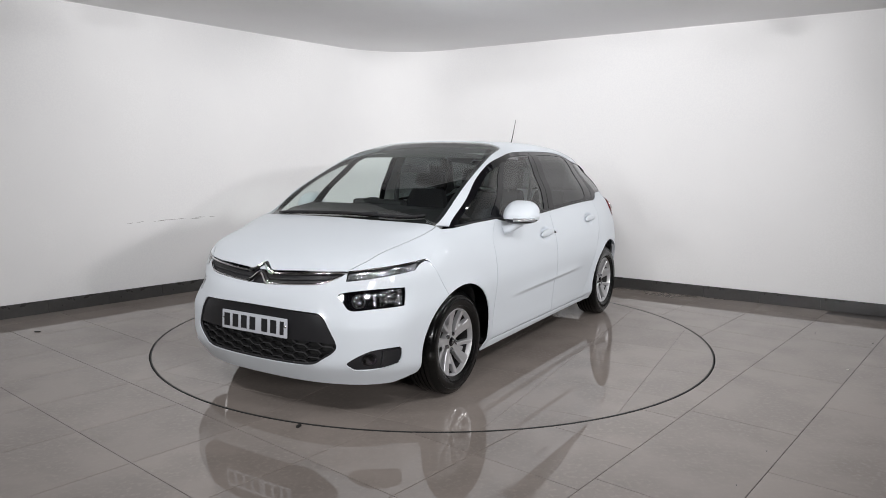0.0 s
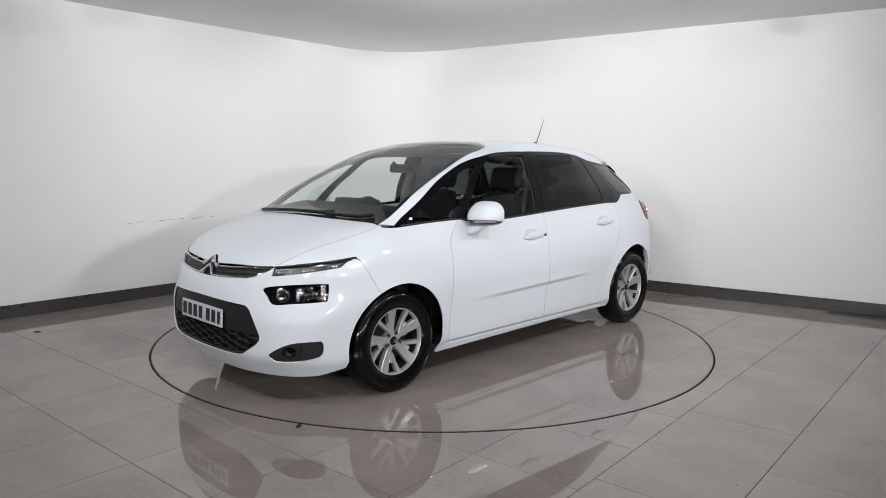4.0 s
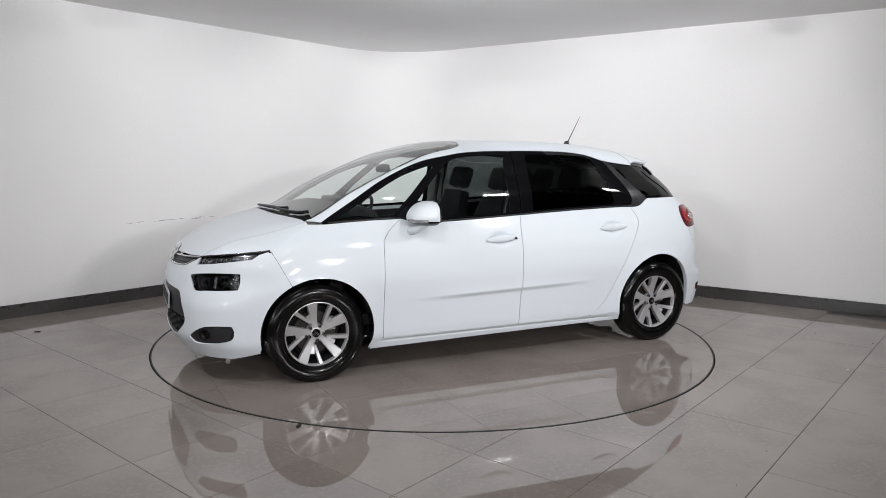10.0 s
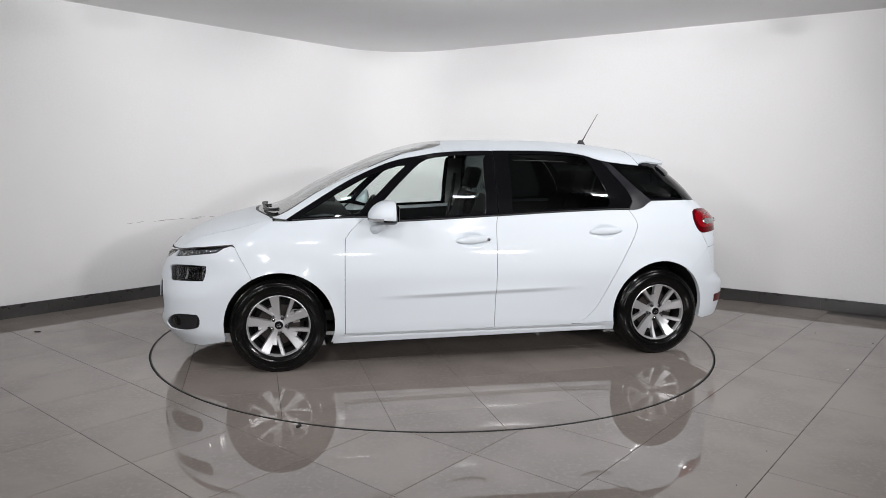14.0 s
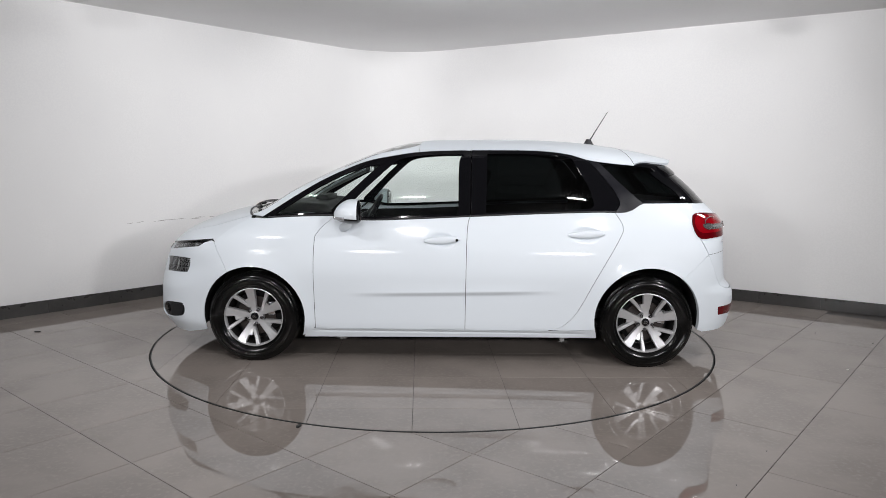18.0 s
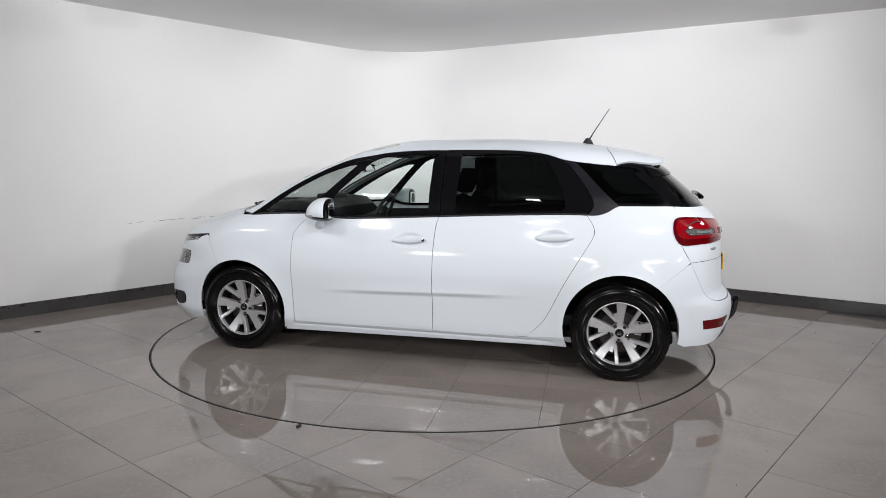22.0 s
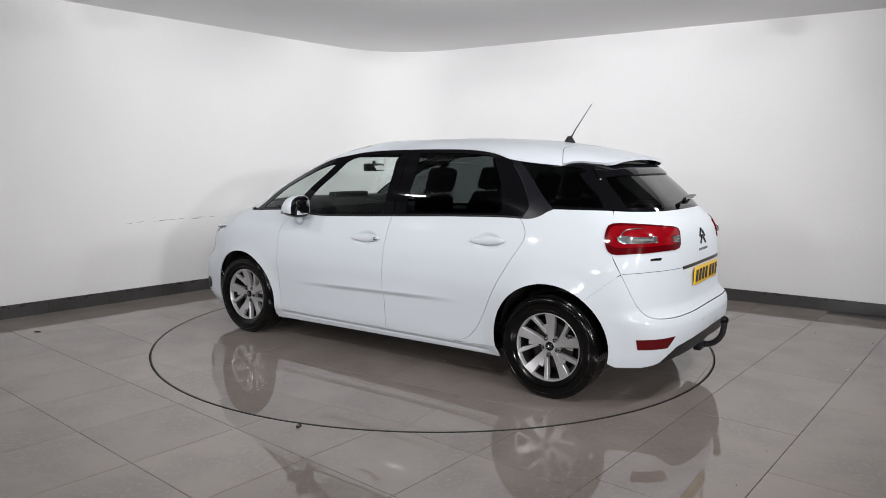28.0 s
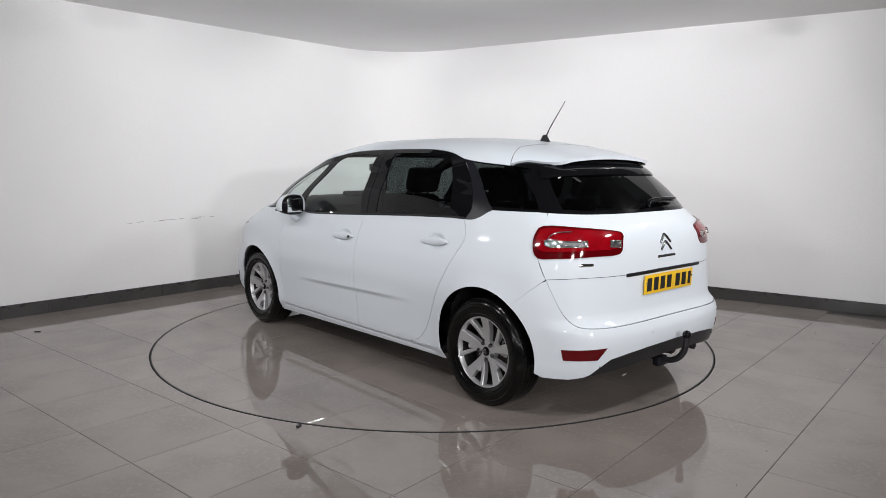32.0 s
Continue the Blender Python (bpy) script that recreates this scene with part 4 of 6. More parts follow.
# upper grille: two bright bars, dark mesh between, and a double chevron in the middle
upper_top = smooth_line(ff((2.170, 0.0, 0.792), (2.162, 0.15, 0.796), (2.140, 0.31, 0.806), (2.10, 0.44, 0.814), (2.058, 0.545, 0.822)), 4)
upper_zone = upper_low + upper_top[::-1] + [(-a, z) for a, z in upper_top][1:] + [(-a, z) for a, z in upper_low[::-1]][:-1]
panel("upper_grille", "front", upper_zone, BLACK_TRIM, car, lift=-0.012, thick=False, ds=0.03, label="narrow dark upper grille")
for sgn in (1, -1):
    T = [(sgn * a, z - 0.004) for a, z in upper_top if a > 0.06]
    B = [(sgn * a, z + 0.006) for a, z in upper_low if a > 0.05]
    strip_on("grille_bar", on_form("front", T), 0.011, 0.006, CHROME, car, "bright chrome grille bar")
    strip_on("grille_bar", on_form("front", B), 0.010, 0.006, CHROME, car, "bright chrome grille bar")
    M = [(sgn * a, (z + w) / 2) for (a, z), (_, w) in zip(upper_top, upper_low) if 0.05 < a < 0.5]
    strip_on("grille_slat", on_form("front", M), 0.012, 0.004, BLACK_TRIM, car, "dark grille slat", lift=-0.010)
    for arm in ([(0.0, 0.838), (0.026, 0.825), (0.064, 0.799), (0.100, 0.792)], [(0.0, 0.790), (0.024, 0.777), (0.056, 0.747), (0.078, 0.739)]):
        V = smooth_line([(sgn * a, z) for a, z in arm], 4)
        strip_on("chevron", on_form("front", V) + np.array([0.002, 0, 0]), 0.030, 0.008, CHROME, car, "chrome chevron")


# lamps
def lamp_unit(sgn):
    m = sgn < 0
    zone = strip_low + strip_high[::-1]
    hl = panel("headlight", "front", zone, DARK_CHROME, car, lift=-0.016, mirror=m, skirt=0.02, label="slim daytime lamp with clear cells and chrome brow", ds=0.02)
    lo_l, hi_l = sorted(smooth_line(strip_low, 6)), sorted(smooth_line(strip_high, 6))

    def band_at(a, t):
        zl, zh = (float(np.interp(a, [p[0] for p in L], [p[1] for p in L])) for L in (lo_l, hi_l))
        return (a, zl + (zh - zl) * t)
    amin, amax = lo_l[0][0] + 0.012, lo_l[-1][0] - 0.05
    wide = (amax - amin) / 6
    for k in range(6):
        a0, a1 = amin + k * wide, amin + (k + 0.82) * wide
        top = 0.60 if k % 2 else 0.68
        cell = [band_at(a0, 0.14), band_at(a1, 0.14), band_at(a1 + 0.02, top), band_at(a0 + 0.012, top)]
        panel("lamp_cell", "front", cell, CRYSTAL, hl, lift=-0.009 - 0.002 * (k % 2), mirror=m, skirt=0.006, ds=0.02)
    panel("lens", "front", zone, LENS, hl, lift=0.001, mirror=m, thick=False, ds=0.03)
    brow = on_form("front", strip_high) * np.array([1, sgn, 1])
    strip_on("brow", brow, 0.009, 0.004, DARK_CHROME, hl, "dark chrome brow")
    l2 = panel("main_lamp", "front", lamp_hole, BLACK_GLOSS, car, lift=-0.03, mirror=m, thick=False, ds=0.02, label="black main lamp with a chrome reflector behind clear cover")
    c = ff((1.955, 0.735, 0.672))[0]
    c2 = ff((2.062, 0.625, 0.668))[0]
    for (a, z), r, lf, mat, nm in ((c2, 0.036, -0.026, GREY_TRIM, "projector"), (c2, 0.027, -0.021, DARK_CRYSTAL, "projector_glass")):
        ring = [(a + r / 0.95 * math.cos(w), z + r * math.sin(w)) for w in (2 * math.pi * k / 20 for k in range(20))]
        panel(nm, "front", ring, mat, l2, lift=lf, mirror=m, skirt=0.004, ds=0.012)
    bowl = ff((1.985, 0.712, 0.716), (1.905, 0.770, 0.720), (1.915, 0.772, 0.642), (1.99, 0.712, 0.638))
    panel("reflector", "front", bowl, DARK_CRYSTAL, l2, lift=-0.024, mirror=m, skirt=0.004, ds=0.012)
    for blade in (ff((1.900, 0.772, 0.721), (1.872, 0.790, 0.721), (1.880, 0.797, 0.642), (1.915, 0.778, 0.640)), ff((2.010, 0.690, 0.712), (1.995, 0.704, 0.712), (2.000, 0.702, 0.640), (2.016, 0.690, 0.640))):
        panel("reflector", "front", blade, CRYSTAL, l2, lift=-0.018, mirror=m, skirt=0.008, ds=0.012)
    panel("lens", "front", lamp_hole, LENS, l2, lift=-0.002, mirror=m, thick=False, ds=0.03)
    fg = panel("fog_lamp", "front", fog_hole, BLACK_TRIM, car, lift=-0.009, mirror=m, thick=False, ds=0.02, label="black fog lamp pocket with a small round lamp")
    a, z = ff((2.065, 0.70, 0.348))[0]
    for r, lf, mat, nm in ((0.034, -0.005, BLACK_GLOSS, "bezel"), (0.026, -0.003, DARK_CRYSTAL, "reflector"), (0.024, 0.0, LENS, "lens")):
        ring = [(a + r / 0.9 * math.cos(w), z + r * math.sin(w)) for w in (2 * math.pi * k / 20 for k in range(20))]
        panel(nm, "front", ring, mat, fg, lift=lf, mirror=m, skirt=0.008, ds=0.012)
    shelf = ff((1.915, 0.81, 0.395), (2.02, 0.76, 0.397), (2.03, 0.752, 0.303), (1.93, 0.797, 0.315))
    panel("filler", "front", shelf, BLACK_TRIM, fg, lift=0.002, mirror=m, skirt=0.02, ds=0.015)


for s_ in (1, -1):
    lamp_unit(s_)

# the wedge of wing between bonnet and lamp
wing_out = on_form("side", smooth_line([(1.665, 0.858), (1.58, 0.93), (1.49, 0.985), (1.42, 1.022)], 4))[::-1]
lamp_top = on_form("front", strip_high[::-1])
wedge = [(x, y + 0.004) for x, y in bonnet_side][::-1] + [tuple(p[:2]) for p in wing_out] + [tuple(p[:2]) for p in lamp_top]
both("wing_top", "top", wedge, PAINT, car, ds=0.02)


# number plates, the characters as plain bars
def number_plate(name, m, mat, parent, label):
    bm = bmesh.new()
    box(bm, (0, 0, 0), (0.008, 0.52, 0.111), 0.003)
    pl = part(name, bm, mat, parent, label, angle=40)
    pl.matrix_basis = m
    for k, y in enumerate((-0.205, -0.135, -0.065, 0.005, 0.10, 0.17, 0.235)):
        bm = bmesh.new()
        box(bm, (0.0055, -0.012 + y, 0.0), (0.002, 0.046 if k < 6 else 0.030, 0.076), 0.0006)
        part("bar", bm, INK, pl, smooth=False)
    for y in (-0.245, 0.25):
        bm = bmesh.new()
        lathe(bm, [(0.0005, 0.0), (0.006, 0.0), (0.006, -0.004)], 10, Matrix.Translation((0.0075, y, 0.01)) @ Matrix.Rotation(radians(-90), 4, "Z"))
        part("screw", bm, CHROME, pl)
    return pl


number_plate("number_plate", pose(2.243, 0.0, 0.497, 0, -3, 0), PLATE_WHITE, car, "white front number plate with dark bars")

# dark strips behind the shut lines stand in for the shade in them
for s_ in (1, -1):
    flip = np.array([1, s_, 1])
    for L in (smooth_line(SEAM_F, 4), smooth_line(SEAM_B, 4), smooth_line(SEAM_R, 4)):
        strip_on("shut_line", on_form("side", L) * flip, 0.016, 0.002, UNDER, car, lift=-0.0085)
    strip_on("shut_line", on_form("side", [(0.97 - 0.11 * k, SILL_Z - 0.008 + (0.013 * max(0.0, k - 15) / 3)) for k in range(19)]) * flip, 0.014, 0.002, UNDER, car, lift=-0.0085)
    strip_on("shut_line", on_form("side", QSEAM[:-1]) * flip, 0.012, 0.002, UNDER, car, lift=-0.0085)
    strip_on("shut_line", on_form("side", FSEAM[2:]) * flip, 0.012, 0.002, UNDER, car, lift=-0.0085)
    strip_on("shut_line", on_form("top", [(x, y + 0.002) for x, y in bonnet_side]) * flip, 0.016, 0.002, UNDER, car, lift=-0.0085)
    frit = [(x, y - 0.001) for x, y in SCREEN_EDGE] + [(x - 0.004, y - 0.028) for x, y in SCREEN_EDGE[::-1]]
    panel("screen_border", "top", frit, BLACK_TRIM, car, lift=-0.006, mirror=s_ < 0, thick=False, ds=0.03)

# scuttle and wipers
scuttle = base + [(x, y) for x, y in base_b[::-1]]
panel("scuttle", "top", scuttle, BLACK_TRIM, car, lift=-0.012, thick=False, ds=0.03, label="black plastic scuttle under the windscreen")
for pts in ([(1.50, -0.50), (1.52, -0.2), (1.50, 0.15), (1.44, 0.30)], [(1.50, 0.05), (1.49, 0.30), (1.44, 0.52), (1.375, 0.62)]):
    W = on_form("top", smooth_line(pts, 6))
    W = W + normal_at(W) * 0.018
    bm = bmesh.new()
    tube(bm, W, 0.008, 6)
    wp = part("wiper", bm, BLACK_TRIM, car, "black windscreen wiper")
    bm = bmesh.new()
    tube(bm, W - normal_at(W) * 0.012, 0.004, 6)
    part("blade", bm, RUBBER, wp)

# ---------------------------------------------------------------- the car's tail
tail_seam = [(-1.756, 0.816, 0.912), (-1.818, 0.815, 0.800), (-1.870, 0.794, 0.692), (-1.910, 0.766, 0.612), (-1.972, 0.728, 0.558), (-2.047, 0.614, 0.547), (-2.09, 0.45, 0.550), (-2.108, 0.24, 0.554), (-2.12, 0.0, 0.555)]
hatch_half = (rr((-1.95, 0.0, 1.146), (-1.93, 0.25, 1.146), (-1.864, 0.518, 1.146), (-1.76, 0.646, 1.150), (-1.709, 0.680, 1.153)) + rr((-1.73, 0.744, 1.083), (-1.742, 0.78, 1.0)) + smooth_line(rr(*tail_seam), 4))
hatch = hatch_half + mirrored(hatch_half)[1:-1]
tailgate = panel("tailgate", "rear", hatch, PAINT, car, ds=0.028, label="white tailgate", shrink=0.002)
seam_low = smooth_line(rr(*[(x, y, z - 0.004) for x, y, z in tail_seam[1:]]), 4)
black_edge = rr((-2.15, 0.0, 0.412), (-2.135, 0.29, 0.405), (-2.11, 0.45, 0.390), (-2.080, 0.565, 0.368), (-2.04, 0.64, 0.310), (-2.018, 0.665, 0.284))
rear_arch = to_flat("rear", on_form("side", arc_pts(RX, RZ, ARCH + 0.004, 128, 191, 16)))
rb_half = seam_low[::-1] + to_flat("rear", on_form("side", [(x - 0.0004, z - 0.0010) for x, z in QSEAM[1:]])) + rear_arch + to_flat("rear", on_form("side", [(-1.762, 0.268), (-1.80, 0.250)])) + rr((-1.93, 0.74, 0.256), (-2.0, 0.70, 0.270)) + black_edge[::-1]
rear_bumper = panel("rear_bumper", "rear", rb_half + mirrored(rb_half)[1:-1], PAINT, car, ds=0.028, skirt=0.03, label="white rear bumper")
val_half = black_edge + rr((-1.995, 0.655, 0.272), (-2.05, 0.5, 0.298), (-2.10, 0.25, 0.322), (-2.11, 0.0, 0.328))
panel("rear_valance", "rear", val_half + mirrored(val_half)[1:-1], BLACK_TRIM, car, lift=-0.004, skirt=0.03, label="satin black lower valance")
glass_side = [(-1.42, 0.548, 1.372), (-1.46, 0.583, 1.338), (-1.57, 0.632, 1.25), (-1.70, 0.678, 1.157)]
bg_half = rr((-1.62, 0.0, 1.412), (-1.60, 0.25, 1.408), (-1.54, 0.42, 1.392)) + rr(*glass_side) + rr((-1.76, 0.646, 1.153), (-1.864, 0.518, 1.149), (-1.93, 0.25, 1.149), (-1.95, 0.0, 1.149))
g_half = rr((-1.59, 0.0, 1.388), (-1.57, 0.25, 1.384), (-1.54, 0.40, 1.368), (-1.555, 0.49, 1.340), (-1.66, 0.56, 1.25), (-1.755, 0.61, 1.175), (-1.85, 0.515, 1.168), (-1.91, 0.25, 1.168), (-1.93, 0.0, 1.168))
rg = g_half + mirrored(g_half)[1:-1]
panel("rear_window_surround", "rear", bg_half + mirrored(bg_half)[1:-1], BLACK_GLOSS, car, holes=(rg,), lift=-0.003, label="gloss black tailgate window surround", ds=0.028)
panel("rear_window", "rear", rg, PRIVACY, car, lift=-0.004, thick=False, ds=0.04, label="dark privacy glass tailgate window")

strip_on("window_header", on_form("rear", smooth_line(rr((-1.50, 0.500, 1.372), (-1.55, 0.40, 1.386), (-1.60, 0.20, 1.394), (-1.61, 0.0, 1.396), (-1.60, -0.20, 1.394), (-1.55, -0.40, 1.386), (-1.50, -0.500, 1.372)), 5)), 0.105, 0.010, BLACK_GLOSS, car, "gloss black header over the tailgate window")

# spoiler over the tailgate window
sp_seam = smooth_line([(-1.325, 0.584), (-1.285, 0.50), (-1.255, 0.40), (-1.245, 0.2), (-1.245, 0.0)], 4)
sp_out = smooth_line([(-1.650, 0.0), (-1.645, 0.25), (-1.628, 0.41), (-1.585, 0.470), (-1.50, 0.505), (-1.42, 0.530), (-1.36, 0.562)], 4)
spoiler_line = sp_out + sp_seam + [(x, -y) for x, y in sp_seam[::-1]][1:] + [(x, -y) for x, y in sp_out[::-1]][:-1]
spoiler = panel("spoiler", "top", spoiler_line, PAINT, car, tail=False, skirt=0.020, ds=0.025, label="white roof spoiler over the tailgate window")
under_line = [(x * 0.982, y * 0.965) for x, y in spoiler_line if x < -1.36]
panel("spoiler_underside", "top", under_line, BLACK_GLOSS, spoiler, tail=False, lift=-0.018, thick=False, ds=0.02)
fin = smooth_line([(-1.600, 0.37), (-1.570, 0.468), (-1.51, 0.526), (-1.42, 0.562), (-1.335, 0.586)], 4) + smooth_line([(-1.37, 0.545), (-1.47, 0.500), (-1.56, 0.455), (-1.60, 0.40)], 4)
for m in (False, True):
    panel("spoiler_fin", "top", fin, BLACK_GLOSS, spoiler, tail=False, lift=-0.014, mirror=m, skirt=0.020, ds=0.02, label="gloss black spoiler fin")
# roof and spoiler meet closed; a dark strip draws the gap's shade
strip_on("roof_seam", on_form("top", [(x, y) for x, y in sp_seam + [(x, -y) for x, y in sp_seam[::-1]][1:]]), 0.004, 0.001, GREY_TRIM, car)
# filler bar, added so the gap under the spoiler stays dark
bm = bmesh.new()
box(bm, (-1.545, 0, 1.432), (0.07, 0.80, 0.052), 0.012)
part("spoiler_foot", bm, BLACK_GLOSS, spoiler, "gloss black bar added to keep the gap under the spoiler dark")
bm = bmesh.new()
box(bm, (-1.60, 0, 1.458), (0.02, 0.30, 0.014), 0.004)
part("brake_light", bm, DEEP_RED, spoiler, "dark high brake light")

# tail lamps
tail_out = smooth_line(rr((-1.727, 0.739, 1.083), (-1.877, 0.632, 1.079), (-1.985, 0.425, 1.058), (-2.006, 0.391, 1.036), (-2.014, 0.405, 1.005), (-2.026, 0.443, 0.936), (-1.976, 0.616, 0.928), (-1.86, 0.76, 0.918), (-1.758, 0.815, 0.913), (-1.712, 0.806, 0.965), (-1.702, 0.782, 1.033)), 3, True)


def grow(line, k, dz=0.0):
    c = np.mean(np.array(line), 0)
    return [(c[0] + (a - c[0]) * k, c[1] + (z - c[1]) * k + dz) for a, z in line]


for m in (False, True):
    tl = panel("tail_light", "rear", tail_out, DEEP_RED, car, lift=0.006, mirror=m, skirt=0.02, ds=0.02, label="red tail light with clear segments")
    panel("red_segment", "rear", [(a, 1.012 + (z - 1.0) * 0.74) for a, z in grow(tail_out, 0.93)], RED_LENS, tl, lift=0.0085, mirror=m, skirt=0.004, ds=0.02)
    seg1 = rr((-1.775, 0.782, 1.004), (-1.80, 0.764, 1.011), (-1.947, 0.640, 1.009), (-1.956, 0.641, 0.980), (-1.81, 0.776, 0.974), (-1.785, 0.786, 0.984))
    seg2 = rr((-1.996, 0.505, 1.009), (-2.012, 0.428, 1.005), (-2.019, 0.440, 0.972), (-2.004, 0.511, 0.976))
    seg3 = rr((-1.84, 0.742, 1.002), (-1.945, 0.672, 1.002), (-1.952, 0.672, 0.99), (-1.845, 0.752, 0.988))
    for sg, mat, lf in ((seg1, SOFT_CRYSTAL, 0.0105), (seg2, SOFT_CRYSTAL, 0.0105), (seg3, CLEAR_LENS, 0.0125)):
        panel("clear_segment", "rear", sg, mat, tl, lift=lf, mirror=m, skirt=0.004, ds=0.015)
    for sg in (seg1, seg2):
        rim = on_form("rear", sg + sg[:1])
        rim = (rim + normal_at(rim) * 0.0155) * np.array([1, -1 if m else 1, 1])
        bm = bmesh.new()
        tube(bm, rim, 0.0028, 6)
        part("segment_rim", bm, CHROME, tl, "bright rim round the clear segment")
    hook = on_form("rear", smooth_line(rr((-1.792, 0.775, 1.008), (-1.80, 0.764, 1.030), (-1.83, 0.736, 1.048), (-1.885, 0.690, 1.052)), 4))
    hook = (hook + normal_at(hook) * 0.0135) * np.array([1, -1 if m else 1, 1])
    bm = bmesh.new()
    tube(bm, hook, 0.0032, 6)
    part("light_guide", bm, SOFT_CRYSTAL, tl, "pale curved light guide")
    refl = rr((-1.911, 0.787, 0.427), (-2.077, 0.598, 0.438), (-2.048, 0.640, 0.372), (-1.918, 0.775, 0.367))
    panel("reflector", "rear", refl, DEEP_RED, car, lift=0.003, mirror=m, skirt=0.01, ds=0.02, label="red bumper reflector")
    for (a, z) in (rr((-2.041, 0.69, 0.489))[0], rr((-2.15, 0.25, 0.485))[0]):
        ring = [(a + 0.012 * math.cos(w), z + 0.011 * math.sin(w)) for w in (2 * math.pi * k / 14 for k in range(14))]
        panel("parking_sensor", "rear", ring, PAINT, car, lift=0.002, mirror=m, skirt=0.004, ds=0.01)

# tailgate fold and plate recess as dark shade strips; plate, badges as plain shapes
number_plate("number_plate", pose(-2.078, 0.0, 0.746, 0, 2, 180), PLATE_YELLOW, car, "yellow rear number plate with dark bars")
strip_on("tailgate_fold", on_form("rear", smooth_line(rr((-1.815, 0.808, 0.803), (-1.90, 0.74, 0.811), (-1.97, 0.668, 0.814), (-2.03, 0.5, 0.815), (-2.055, 0.39, 0.815)), 4)), 0.0028, 0.0012, GREY_TRIM, car)
strip_on("tailgate_fold", on_form("rear", smooth_line(rr((-1.815, -0.808, 0.803), (-1.90, -0.74, 0.811), (-1.97, -0.668, 0.814), (-2.03, -0.5, 0.815), (-2.055, -0.39, 0.815)), 4)), 0.0028, 0.0012, GREY_TRIM, car)
strip_on("handle_strip", on_form("rear", smooth_line(rr((-2.054, 0.40, 0.812), (-2.065, 0.2, 0.815), (-2.068, 0, 0.816), (-2.065, -0.2, 0.815), (-2.054, -0.40, 0.812)), 4)), 0.020, 0.006, GREY_TRIM, car, "dark strip drawn for the shaded recess above the plate")
for top in (1.020, 0.978):
    for sgn in (1, -1):
        V = smooth_line(rr((-2.06, 0.0, top), (-2.06, sgn * 0.022, top - 0.016), (-2.06, sgn * 0.055, top - 0.048)), 4)
        strip_on("chevron", on_form("rear", V), 0.016, 0.008, DARK_CHROME, car, "chrome chevron")
strip_on("badge_bar", on_form("rear", smooth_line(rr((-2.065, 0.095, 0.895), (-2.066, 0.0, 0.895), (-2.065, -0.095, 0.895)), 4)), 0.015, 0.004, DARK_CHROME, car, "small chrome badge bar")
for y0, y1 in ((0.700, 0.668), (0.650, 0.620)):
    B = on_form("rear", smooth_line(rr((-1.95, y0, 0.883), (-1.97, (y0 + y1) / 2, 0.884), (-1.985, y1, 0.885)), 3))
    strip_on("badge_bar", B, 0.015, 0.003, CHROME, car, "small chrome badge bar")

# rear wiper
W = on_form("rear", smooth_line(rr((-1.91, 0.03, 1.168), (-1.88, -0.02, 1.19), (-1.84, -0.16, 1.20), (-1.79, -0.30, 1.197)), 5))
W = W + normal_at(W) * 0.03
bm = bmesh.new()
tube(bm, W, 0.014, 8, taper=0.008)
wp = part("rear_wiper", bm, BLACK_GLOSS, car, "black rear wiper")
bm = bmesh.new()
tube(bm, W[1:] - normal_at(W[1:]) * 0.018, 0.006, 6)
part("blade", bm, RUBBER, wp)

# tow bar with its ball
bm = bmesh.new()
tube(bm, smooth_line([(-1.95, 0.0, 0.27), (-2.08, 0.0, 0.265), (-2.15, 0.0, 0.285), (-2.195, 0.0, 0.335), (-2.21, 0.0, 0.40), (-2.21, 0.0, 0.425)], 5), 0.019, 12)
tow = part("tow_bar", bm, BLACK_TRIM, car, "black swan-neck tow bar with a ball")
bm = bmesh.new()
bmesh.ops.create_uvsphere(bm, u_segments=16, v_segments=10, radius=0.026, matrix=Matrix.Translation((-2.21, 0, 0.442)))
part("tow_ball", bm, BLACK_GLOSS, tow)
bm = bmesh.new()
box(bm, (-2.07, 0.045, 0.268), (0.05, 0.09, 0.06), 0.012)
part("socket", bm, GREY_TRIM, tow, "grey trailer socket")

